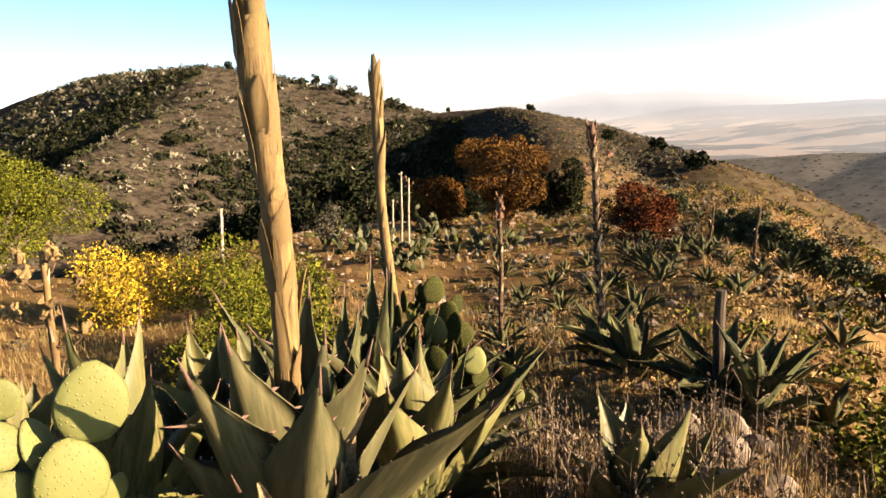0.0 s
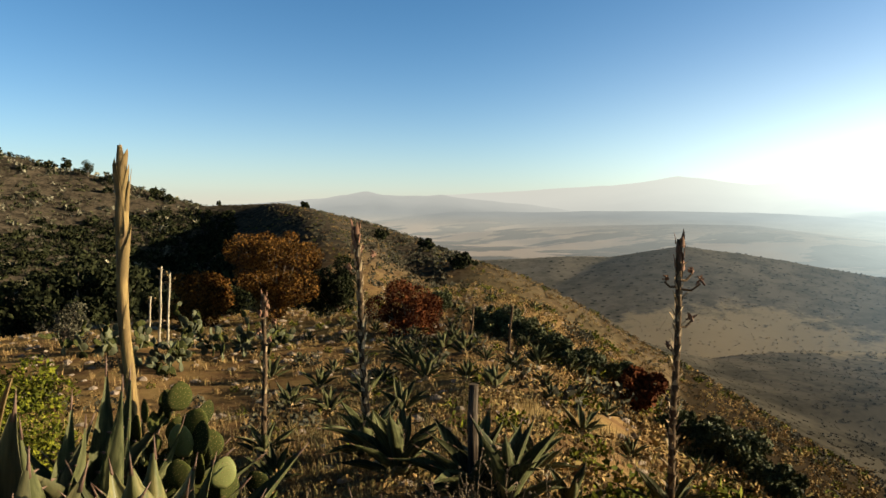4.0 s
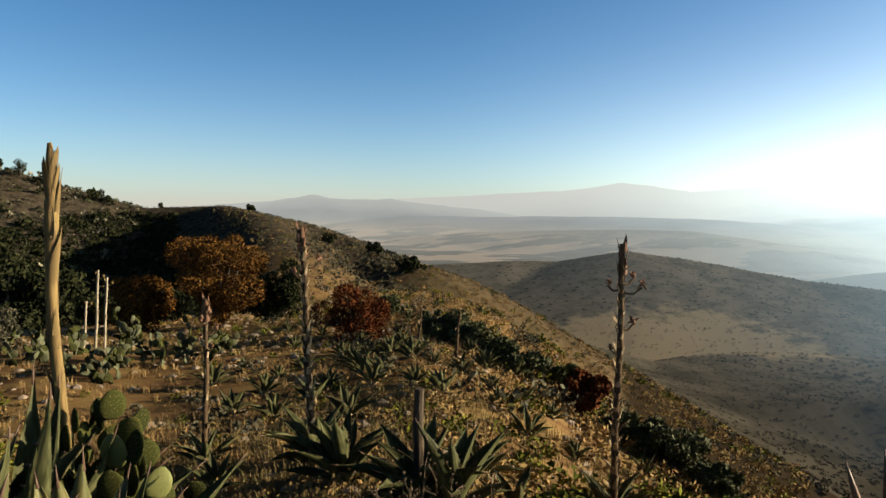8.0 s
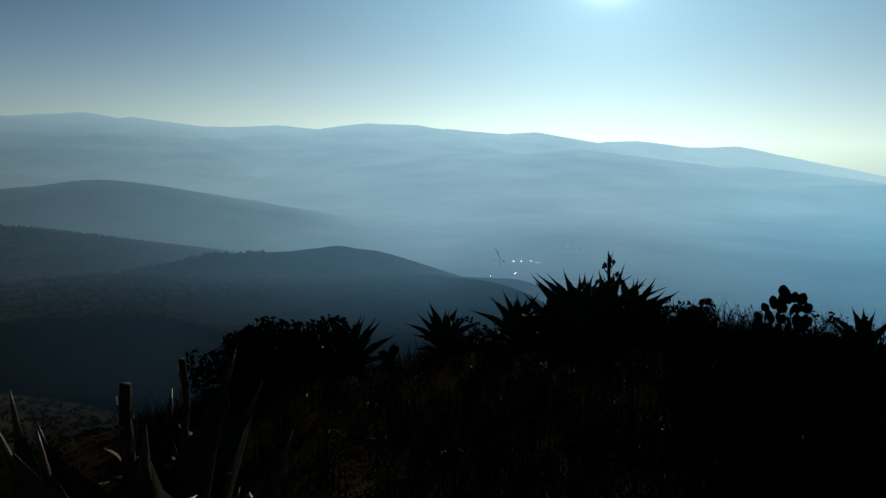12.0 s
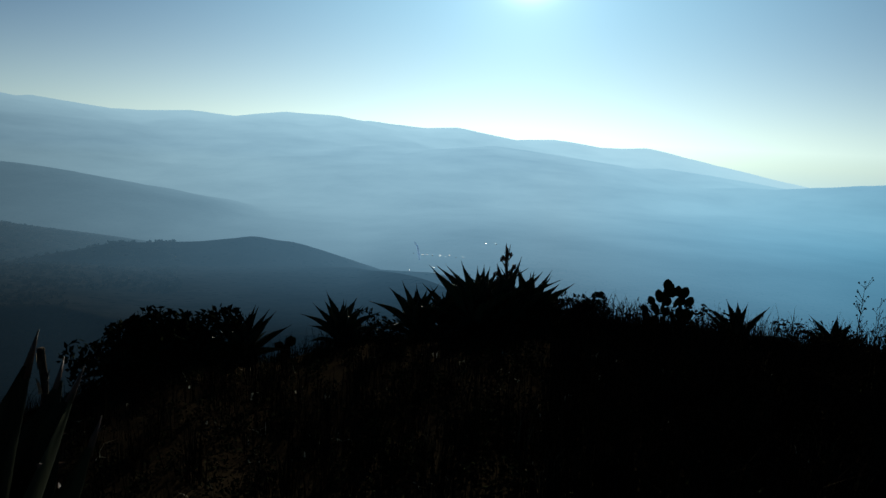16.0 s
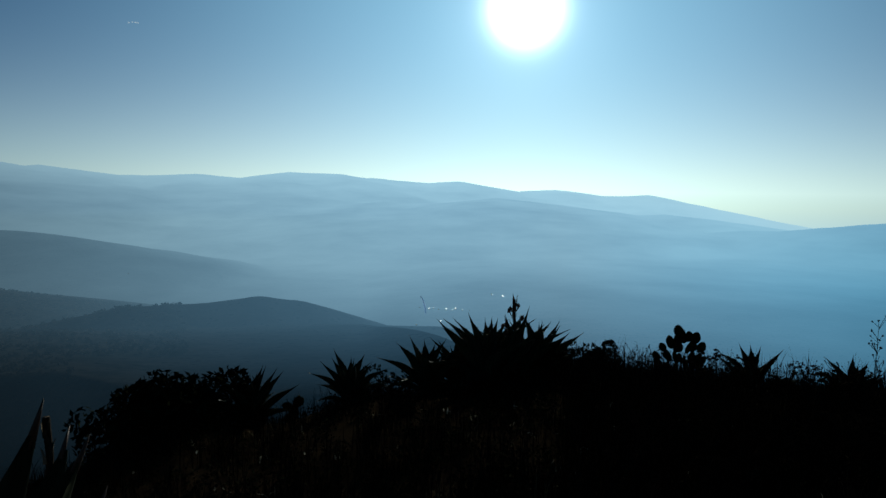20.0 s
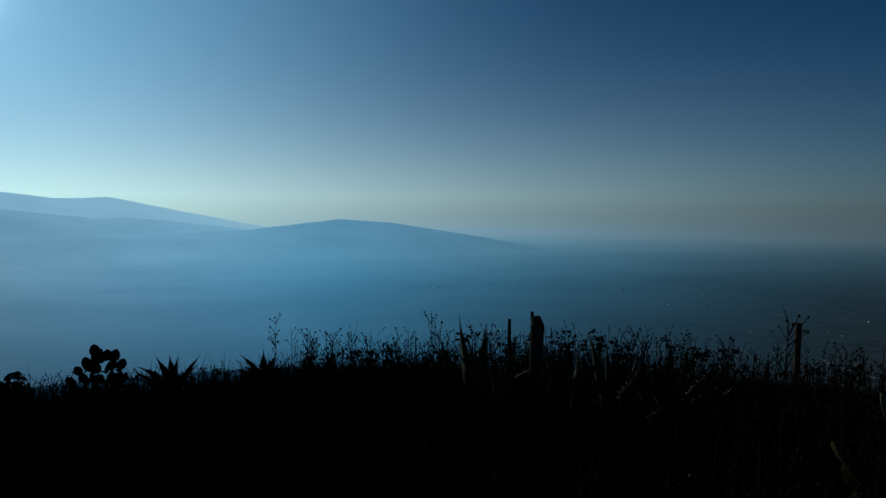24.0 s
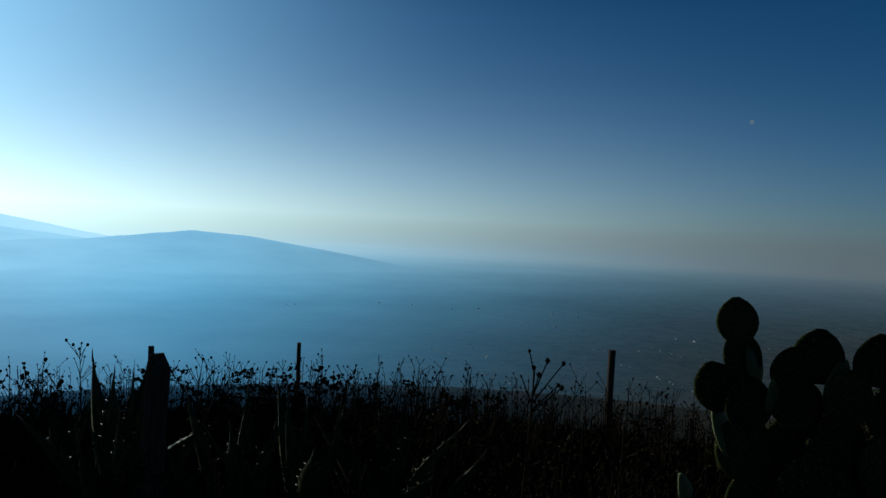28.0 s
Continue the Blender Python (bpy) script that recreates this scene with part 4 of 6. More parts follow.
def seed_stalk(parent, base, top, r0, r1, seed, arms=(), bud=0.1, scales=16, head=None, wood=STALK_DARK):
    """A thin dry stalk with stubs along it, a few short arms and a head of reddish buds."""
    rng = random.Random(seed)
    a, b = Vector(base), Vector(top)
    high = (b - a).length
    n = 14
    pts = [tuple(a.lerp(b, i / (n - 1)) + Vector((math.sin(i * 0.7 + seed), math.cos(i * 0.9 + seed), 0)) * 0.008) for i in range(n)]
    rad = [r0 + (r1 - r0) * i / (n - 1) for i in range(n)]
    stalk = part("flower_stalk", mesh_of("flower_stalk", *tube(pts, rad, 9, 0.2, seed), wood, True), parent)
    for k in range(scales):
        t = 0.06 + 0.85 * (k + 0.5 * rng.random()) / scales
        r = r0 + (r1 - r0) * t
        part("bract", rng.choice(DARK_BRACTS), stalk, Matrix.Translation(a.lerp(b, t)) @ pose(0, 0, 0, 0, 0, k * 137.5) @ Matrix.Diagonal((r * 1.15, r * 1.15, rng.uniform(0.07, 0.14), 1)))
    for t, turn, ln in arms:
        p = a.lerp(b, t)
        out = Vector((math.cos(radians(turn)), math.sin(radians(turn)), 0.0))
        q = p + out * ln
        arm = part("arm", mesh_of("arm", *tube([tuple(p), tuple(p + out * ln * 0.6 + Vector((0, 0, -0.01))), tuple(q + Vector((0, 0, ln * 0.3)))], [r1 * 0.5, r1 * 0.4, r1 * 0.35], 6), STALK_DARK), stalk)
        lumps = [tube([tuple(q + Vector((0, 0, ln * 0.3)) + Vector((rng.uniform(-1, 1), rng.uniform(-1, 1), rng.uniform(-0.3, 1))) * ln * 0.25 + Vector((0, 0, h * 0.03))) for h in (0, 1, 2)],
                      [0.012, 0.02, 0.006], 5) for _ in range(4)]
        part("bud_tuft", mesh_of("bud_tuft", *join(lumps), head or RED_BUD), stalk)
    for k in range(11 if bud else 0):
        r = r1 * rng.uniform(1.2, 1.75)
        part("bud", BUDS[k % 2], stalk, Matrix.Translation(b - Vector((0, 0, bud * (0.1 + 0.13 * k)))) @ pose(0, 0, 0, 0, 0, k * 137.5) @ Matrix.Diagonal((r, r, bud * rng.uniform(0.35, 0.6), 1)), "reddish closed bud")
    return stalk


# ---- prickly pears ----
def pad_mesh(seed, skin=None):
    rng = random.Random(seed)
    verts, faces = [], []
    rows, ring = 9, 14
    for i in range(rows):
        t = i / (rows - 1)
        wd = 0.47 * math.sin(math.pi * (0.06 + 0.92 * t) ** 0.8) ** 0.62 * (0.8 + 0.25 * t)
        for j in range(ring):
            a = 2 * math.pi * j / ring
            c = math.cos(a)
            verts.append((math.copysign(abs(c) ** 0.9, c) * wd, math.sin(a) * (0.07 + 0.02 * rng.random()) * (0.5 + math.sin(math.pi * t) * 0.6) + 0.03 * math.sin(3 * t + seed) , t))
    for i in range(rows - 1):
        for j in range(ring):
            faces.append((i * ring + j, i * ring + (j + 1) % ring, (i + 1) * ring + (j + 1) % ring, (i + 1) * ring + j))
    faces.append(tuple(range(ring))[::-1])
    faces.append(tuple(range((rows - 1) * ring, rows * ring)))
    n = len(verts)
    for _ in range(46):
        v = Vector(verts[rng.randrange(ring, n - ring)])
        o = Vector((v.x * 0.5, v.y * 3 + 0.001, 0.15)).normalized() * 0.06
        k = len(verts)
        verts += [tuple(v + Vector((0.005, 0, 0))), tuple(v + Vector((-0.005, 0, 0))), tuple(v + o)]
        faces.append((k, k + 1, k + 2))
    return mesh_of("pad", verts, faces, skin or PAD, True)


PADS = [pad_mesh(s) for s in range(4)]
LIT_GREY_PADS = [pad_mesh(s + 20, PAD_LIT_GREY) for s in range(3)]
SUNLIT_PADS = [pad_mesh(s + 10, PAD_SUNLIT) for s in range(3)]


def prickly_pear(at, label, pads, size=0.2, seed=0, group="", spread=70, turn=0.0, fan=0.5, kinds=None):
    """A clump of flat pads that grow out of one another's rims."""
    rng = random.Random(seed)
    e = thing("prickly_pear", at, label, "cactus", group, turn)
    queue = []
    for k in range(max(2, pads // 7)):
        m = pose(rng.uniform(-1, 1) * size * pads * 0.06, rng.uniform(-1, 1) * size * pads * 0.05, -0.04, rng.uniform(-15, 15), rng.uniform(-25, 25), rng.uniform(0, 360) * fan)
        queue.append((m, size * 1.25))
    made = 0
    while made < pads and queue:
        m, s = queue.pop(0)
        part("pad", rng.choice(kinds or PADS), e, m @ Matrix.Diagonal((s, s, s, 1)))
        made += 1
        for _ in range(rng.choice((2, 2, 3))):
            u = rng.uniform(-1, 1)
            rim = pose(u * 0.3 * s, 0, s * (0.98 - 0.22 * u * u), rng.uniform(-18, 18), u * spread, rng.uniform(-70, 70))
            queue.append((m @ rim, max(size * 0.7, s * rng.uniform(0.86, 1.02))))
        if rng.random() < 0.3:
            rng.shuffle(queue)
    return e


# ---- bushes and trees ----
def crown(name, blobs, count, leaf, mat, seed, flat=0.8):
    """Many small leaves strewn through a few uneven clumps: (x, y, z, radius)."""
    rng = np.random.RandomState(seed)
    wts = np.array([b[3] ** 2 for b in blobs])
    pick = rng.choice(len(blobs), count, p=wts / wts.sum())
    c = np.array(blobs)[pick]
    d = rng.normal(size=(count, 3))
    d /= np.linalg.norm(d, axis=1)[:, None]
    r = c[:, 3] * (0.45 + 0.6 * rng.rand(count) ** 0.5)
    p = c[:, :3] + d * r[:, None] * np.array([1, 1, flat])
    u = rng.normal(size=(count, 3))
    u /= np.linalg.norm(u, axis=1)[:, None]
    v = np.cross(u, rng.normal(size=(count, 3)))
    v /= np.linalg.norm(v, axis=1)[:, None]
    s = leaf * (0.6 + 0.8 * rng.rand(count))[:, None]
    verts = np.stack([p - u * s, p + v * s * 0.45, p + u * s, p - v * s * 0.45], 1).reshape(-1, 3)
    faces = np.arange(count * 4).reshape(-1, 4)
    return mesh_of(name, verts.tolist(), faces.tolist(), mat)


def bush(name, at, label, category, high, wide, mat, count, leaf, seed, trunk=0.25, lumps=9, group="", bark=BARK, turn=None):
    """Trunk with limbs that reach into a crown of clumps."""
    rng = random.Random(seed)
    e = thing(name, at, label, category, group, rng.random() * 360 if turn is None else turn)
    blobs = []
    body = high * (1 - trunk)
    for k in range(lumps):
        a, up = k * 2.4 + rng.random(), 1 - 2.0 * (k + 0.5) / lumps
        q = math.sqrt(max(0.0, 1 - up * up)) * rng.uniform(0.5, 1.35)
        r = wide * rng.uniform(0.08, 0.25)
        blobs.append((math.cos(a) * q * wide * 0.36, math.sin(a) * q * wide * 0.36, high * trunk + body * (0.5 + 0.38 * up + rng.uniform(-0.12, 0.1)), r))
    blobs.append((wide * rng.uniform(-0.08, 0.08), wide * rng.uniform(-0.08, 0.08), high * trunk + body * 0.4, wide * 0.25))
    limbs = [tube([(0, 0, -0.3), (wide * 0.02, 0, high * trunk * 0.6), (0, wide * 0.02, high * 0.5)], [wide * 0.035, wide * 0.028, wide * 0.012], 8, 0.2, seed)]
    for x, y, z, r in blobs:
        limbs.append(tube([(0, 0, high * trunk * rng.uniform(0.3, 0.9)), (x * 0.45, y * 0.45, z * 0.55), (x, y, z)], [wide * 0.018, wide * 0.012, wide * 0.004], 5))
    part("trunk", mesh_of("trunk", *join(limbs), bark), e)
    part("crown", crown("crown", blobs, count, leaf, mat, seed), e)
    return e


# ---- grass, weeds and scrub ----
def blades(name, xy, high, per, width, mat, seed, lean=0.5):
    """Tufts of thin blades on the land."""
    rng = np.random.RandomState(seed)
    n = len(xy) * per
    base = np.repeat(xy, per, 0) + rng.normal(size=(n, 2)) * 0.05
    z = relief(base[:, 0], base[:, 1]) - 0.02
    h = np.repeat(high, per) * (0.45 + 0.75 * rng.rand(n))
    a = rng.rand(n) * 2 * math.pi
    ln = rng.rand(n) * lean
    d = np.stack([np.cos(a), np.sin(a)], 1)
    s = np.stack([-d[:, 1], d[:, 0]], 1) * (width * (0.6 + 0.8 * rng.rand(n)))[:, None]
    p0 = np.column_stack([base, z])
    m = base + d * (h * ln * 0.35)[:, None]
    p1 = np.column_stack([m, z + h * 0.6])
    t = base + d * (h * ln)[:, None]
    p2 = np.column_stack([t, z + h * (1 - 0.25 * ln)])
    s3 = np.column_stack([s, np.zeros(n)])
    verts = np.stack([p0 - s3, p0 + s3, p1 + s3 * 0.7, p1 - s3 * 0.7, p2], 1).reshape(-1, 3)
    k = np.arange(n)[:, None] * 5
    faces = (k + np.array([0, 1, 2, 3])).tolist() + (k + np.array([3, 2, 4])).tolist()
    return new(name, mesh_of(name, verts.tolist(), faces, mat))


def strewn(count, b0, b1, r0, r1, seed, power=1.0):
    rng = np.random.RandomState(seed)
    b = np.radians(b0 + (b1 - b0) * rng.rand(count))
    r = (r0 ** power + (r1 ** power - r0 ** power) * rng.rand(count)) ** (1 / power)
    return np.stack([r * np.sin(b), r * np.cos(b)], 1)


def scrub(name, xy, size, per, leaf, mat, seed, flat=0.7):
    """Low round shrubs, each a knot of leaves, on the land."""
    rng = np.random.RandomState(seed)
    n = len(xy) * per
    z = relief(xy[:, 0], xy[:, 1])
    sz = size * (0.5 + rng.rand(len(xy)) ** 2 * 1.3)
    c = np.repeat(np.column_stack([xy, z + sz * 0.35]), per, 0)
    sr = np.repeat(sz, per)
    d = rng.normal(size=(n, 3))
    d /= np.linalg.norm(d, axis=1)[:, None]
    p = c + d * (sr * (0.35 + 0.4 * rng.rand(n)))[:, None] * np.array([1, 1, flat])
    u = rng.normal(size=(n, 3))
    u /= np.linalg.norm(u, axis=1)[:, None]
    v = np.cross(u, rng.normal(size=(n, 3)))
    v /= np.linalg.norm(v, axis=1)[:, None]
    s = (leaf * sr * (0.6 + 0.8 * rng.rand(n)))[:, None]
    verts = np.stack([p - u * s, p + v * s * 0.5, p + u * s, p - v * s * 0.5], 1).reshape(-1, 3)
    return new(name, mesh_of(name, verts.tolist(), np.arange(n * 4).reshape(-1, 4).tolist(), mat))


def rock_mesh(seed):
    rng = random.Random(seed)
    bm = bmesh.new()
    bmesh.ops.create_icosphere(bm, subdivisions=2, radius=1.0)
    cuts = [(Vector((rng.uniform(-1, 1), rng.uniform(-1, 1), rng.uniform(-1, 1))).normalized(), rng.uniform(0.55, 0.85)) for _ in range(9)]
    for v in bm.verts:
        for nrm, d in cuts:
            k = v.co.dot(nrm) - d
            if k > 0:
                v.co -= nrm * k * 0.9
        v.co *= 1 + 0.05 * rng.uniform(-1, 1)
    me = bpy.data.meshes.new("rock")
    bm.to_mesh(me)
    bm.free()
    me.materials.append(ROCK)
    return me


ROCKS = [rock_mesh(s) for s in range(5)]


def weed_pieces(x, y, z, high, rng, heads=6):
    """A dry weed: a thin stem, branchlets near its top and small seed heads."""
    out = []
    lean = Vector((rng.uniform(-0.12, 0.12), rng.uniform(-0.12, 0.12), 1)) * high
    a, b = Vector((x, y, z - 0.05)), Vector((x, y, z)) + lean
    r = 0.004 + 0.002 * high
    out.append(tube([tuple(a), tuple(a.lerp(b, 0.5) + Vector((0.01, 0.01, 0))), tuple(b)], [r, r * 0.8, r * 0.4], 4, 0, 0, False))
    for k in range(heads):
        t = rng.uniform(0.45, 1.0)
        p = a.lerp(b, t)
        g = rng.random() * 6.28
        q = p + Vector((math.cos(g) * rng.uniform(0.03, 0.1), math.sin(g) * rng.uniform(0.03, 0.1), rng.uniform(0.04, 0.14))) * (0.6 + high * 0.5)
        out.append(tube([tuple(p), tuple(q)], [r * 0.5, r * 0.4], 3, 0, 0, False))
        s = rng.uniform(0.005, 0.012)
        out.append(tube([tuple(q - Vector((0, 0, s))), tuple(q), tuple(q + Vector((0, 0, s * 0.9)))], [s * 0.4, s, s * 0.5], 5))
    return out


# ---- the near slope: agaves with flower stalks ----
x, y, z = spot(-17.0, 2.6)
big = reaching_agave((x, y, z), "large grey-green agave with a thick budded flower stalk", (
    (-0.49, 1.89, 0.89), (-0.85, 2.14, 0.94), (-0.92, 1.94, 0.90), (0.06, 1.97, 0.75), (-0.38, 2.26, 0.83), (-0.56, 2.35, 0.86), (-0.68, 2.72, 0.95), (-1.05, 2.1, 0.55),
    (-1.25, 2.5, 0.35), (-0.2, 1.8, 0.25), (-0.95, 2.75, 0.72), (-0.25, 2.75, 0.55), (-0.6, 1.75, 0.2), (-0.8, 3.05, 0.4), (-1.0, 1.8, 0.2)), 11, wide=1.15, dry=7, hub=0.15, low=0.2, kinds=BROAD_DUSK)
for (tx, ty, tz), turn in (((-0.93, 1.89, 0.80), 20), ((-0.79, 1.86, 0.72), -35), ((-0.80, 1.72, 0.50), 10), ((-0.39, 1.87, 0.55), -20), ((-0.26, 1.99, 0.50), 40)):
    up = Vector((tx - x, ty - y, tz - z - 0.2))
    s_ = up.length
    part("dry_leaf", DRY[int(abs(tx) * 100) % 3], big, Matrix.Translation((0, 0, 0.2)) @ up.to_track_quat("Z", "X").to_matrix().to_4x4() @ pose(0, 0, 0, 0, 0, turn) @ Matrix.Diagonal((s_ * 0.6, s_ * 0.9, s_ * 0.8, 1)), "withered cream and brown leaf")
budded_stalk(big, (0.02, 0, 0.05), (-0.76 - x, 2.50 - y, 2.24 - z), 0.050, 0.047, [(0.81, 0.035, 0.30), (0.885, 0.03, -0.08), (0.95, 0.05, 0.22), (0.70, 0.04, 0.14), (0.61, 0.03, -0.06), (0.1, 0.12, 0.2)], 3, 40, 0.3, 22)
x, y, z = spot(-6.2, 4.5)
second = agave((x, y, z), "shade-coloured agave with a slender budded flower stalk", 26, 0.78, SPIKY, inner=5, outer=60, dry=3, seed=12)
second.matrix_basis = pose(x, y, z)
budded_stalk(second, (0.0, 0, 0.1), (-0.55 - x, 4.54 - y, 1.94 - z), 0.036, 0.028, [(0.82, 0.1, 0.25), (0.3, 0.08, 0.15)], 5, 22, 0.4, 3)
x, y, z = spot(12.3, 8.0)
third = agave((x, y, z), "agave with a tall thin dry flower stalk", 18, 0.62, NARROW, inner=25, outer=75, dry=4, seed=13)
third.matrix_basis = pose(x, y, z)
seed_stalk(third, (0, 0, 0), (1.57 - x, 7.92 - y, 1.34 - z), 0.043, 0.032, 7, [(0.84, 10, 0.2), (0.8, 190, 0.12), (0.87, 60, 0.14)], 0.26, 74)
x, y, z = spot(37.7, 8.5)
fourth = agave((x, y, z), "reddish agave with a tall dry flower stalk and short arms", 18, 0.6, NARROW, inner=20, outer=75, dry=6, seed=14)
fourth.matrix_basis = pose(x, y, z)
seed_stalk(fourth, (0, 0, 0), (5.22 - x, 6.74 - y, 1.23 - z), 0.046, 0.034, 8, [(0.86, 10, 0.2), (0.83, -35, 0.24), (0.84, 170, 0.18), (0.7, 0, 0.2), (0.62, 160, 0.1)], 0.26, 80)
x, y, z = spot(3.7, 9.0)
fifth = agave((x, y, z), "small agave with a short stalk of reddish buds", 13, 0.42, NARROW, inner=20, outer=70, dry=2, seed=15)
fifth.matrix_basis = pose(x, y, z)
seed_stalk(fifth, (0, 0, 0), (0.01, 0.02, 0.42 - z), 0.036, 0.028, 9, [(0.8, 0, 0.12), (0.74, 120, 0.12), (0.86, 230, 0.1), (0.7, 300, 0.12), (0.9, 60, 0.09)], 0.2, 26)
x, y, z = spot(21.2, 5.75)
cut = agave((x, y, z), "agave with a cut weathered stump of a stalk", 19, 0.62, NARROW, inner=28, outer=78, dry=4, seed=16)
cut.matrix_basis = pose(x, y, z)
part("cut_stalk", mesh_of("cut_stalk", *tube([(0, 0, -0.05), (0.01, 0, 0.4), (0.0, 0.01, 0.7), (0, 0, 0.075 - z)], [0.06, 0.052, 0.048, 0.04], 10, 0.15, 4), GREY_WOOD), cut, None, "dry grey stump of a stalk")
for b, d, n, ln, kinds, sd, lab in (
        (-22.5, 4.2, 14, 0.8, LEAVES, 22, "pale agave with curled leaves among dry grass"),
        (-9.0, 4.0, 28, 0.94, SPIKY, 24, "shade-coloured agave with upright leaves"),
        (-3.6, 3.4, 24, 0.78, SPIKY, 25, "shade-coloured agave crowded against its neighbours"), (-12.3, 3.8, 26, 0.98, SPIKY, 39, "shade-coloured agave crowded against its neighbours"), (14.8, 6.9, 18, 0.62, NARROW, 26, "agave with a spread of pointed leaves"),
        (24.2, 5.6, 20, 0.62, NARROW, 27, "shade-coloured spreading agave on the stony slope"), (29.5, 6.3, 13, 0.4, NARROW, 30, "small agave in a row on the slope"),
        (52.0, 3.0, 13, 0.7, LEAVES, 32, "agave with curved leaves beside a larger one"),
        (-18.0, 3.6, 12, 0.8, LEAVES, 33, "agave with withered lower leaves"), (4.5, 7.3, 10, 0.35, NARROW, 34, "small agave under a thin stalk"),
        (26.5, 7.2, 12, 0.45, NARROW, 35, "small agave on the slope"), (43.0, 6.8, 14, 0.5, NARROW, 36, "small shade-coloured agave above the brow"),
        (47.5, 6.2, 12, 0.45, NARROW, 37, "small shade-coloured agave above the brow"), (-36.0, 4.5, 14, 0.6, LEAVES, 38, "pale agave in dry grass")):
    agave(spot(b, d), lab, n, ln, kinds, inner=10, outer=68 if kinds is LEAVES else 76, dry=3, seed=sd, group="agaves on the hilltop")

for at, lab, sd, tips in (
        ((-1.72, 3.10, -0.60), "broad-leaved green agave in full sunlight", 21, ((-1.86, 2.99, 0.79), (-2.04, 3.07, 0.60), (-1.58, 3.15, 0.76), (-1.42, 2.84, 0.55), (-1.73, 2.79, 0.53), (-1.76, 3.31, 0.59), (-2.21, 2.84, 0.12), (-1.29, 3.30, 0.29))),
        ((-0.30, 3.08, -0.49), "agave with lit yellow-green leaves beside a cactus", 23, ((-0.34, 2.89, 0.62), (-0.26, 3.01, 0.65), (-0.11, 2.67, 0.58), (-0.38, 2.60, 0.55), (-0.62, 3.12, 0.3), (-0.50, 2.80, 0.42), (-0.1, 3.45, 0.4), (-0.5, 3.5, 0.4), (0.2, 3.15, 0.3))),
        ((0.72, 2.95, -0.50), "agave half hidden in grey twigs", 28, ((0.70, 2.80, 0.26), (0.94, 2.86, 0.30), (1.01, 2.36, 0.27), (0.60, 3.25, 0.22), (0.38, 2.85, 0.1), (1.15, 3.1, 0.05), (0.8, 3.4, 0.1))),
        ((2.02, 1.02, -0.38), "large agave coloured as backlit, with long curved spined leaves", 31, ((1.83, 1.22, 0.98), (1.41, 1.03, 1.07), (2.01, 0.67, 1.04), (1.24, 0.66, 1.12), (2.9, 0.9, 0.68), (2.36, 0.66, 0.82), (1.68, 1.08, 0.93), (1.97, 0.50, 0.80), (2.42, 0.99, 0.77), (2.3, 1.4, 0.7), (1.5, 0.9, 0.35), (1.6, 1.5, 0.4), (2.1, 0.3, 0.35), (2.6, 0.8, 0.3), (2.2, 1.7, 0.3)))):
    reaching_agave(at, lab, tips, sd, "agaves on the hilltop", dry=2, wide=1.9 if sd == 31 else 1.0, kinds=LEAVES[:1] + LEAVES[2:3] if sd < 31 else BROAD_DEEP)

# agaves on the brow against the valley
for b, d, n, ln, sd, lab in ((85.2, 8.8, 26, 0.58, 41, "agave with curved leaves on the brow"), (93.4, 9.0, 26, 0.52, 42, "agave with a fan of pointed leaves on the brow"),
                             (99.9, 9.5, 26, 0.62, 43, "agave with curved pointed leaves on the brow"), (102.6, 9.8, 26, 0.62, 53, "agave crowded among others on the brow"), (105.0, 9.4, 30, 0.88, 44, "tall agave with long pointed leaves on the brow"),
                             (107.3, 9.6, 28, 0.8, 45, "agave with a flower stalk on the brow"), (109.2, 9.9, 24, 0.66, 54, "agave at the end of a row on the brow"), (132.5, 9.6, 16, 0.42, 46, "low agave among weeds"), (138.0, 8.5, 16, 0.36, 47, "agave among dry weeds"),
                             (126.0, 9.0, 14, 0.5, 48, "low agave among dry weeds"), (148.0, 6.6, 12, 0.5, 49, "agave half hidden in dry weeds")):
    e = agave(spot(b, d), lab, n, ln, NARROW[:2], inner=5, outer=70, dry=2, seed=sd, group="agaves on the brow")
    if sd == 45:
        seed_stalk(e, (0, 0, 0), (0.02, 0, 1.2), 0.03, 0.02, 12, [(0.62, 0, 0.16), (0.72, 160, 0.1), (0.8, 280, 0.12), (0.55, 30, 0.2), (0.88, 100, 0.08)], 0.2, 10)

for k, (x, y, top) in enumerate(((2.09, -5.51, 0.75), (1.85, -5.70, 0.76), (1.50, -5.90, 0.70), (2.55, -5.2, 0.72), (3.1, -5.6, 0.6))):
    z = land(x, y)
    agave((x, y, z), "agave coloured as backlit, standing among dry weeds", 12, min(max((top - z) * 0.85, 0.25), 0.62), SPIKY[:2], inner=4, outer=62, dry=1, seed=110 + k, group="agaves on the brow")

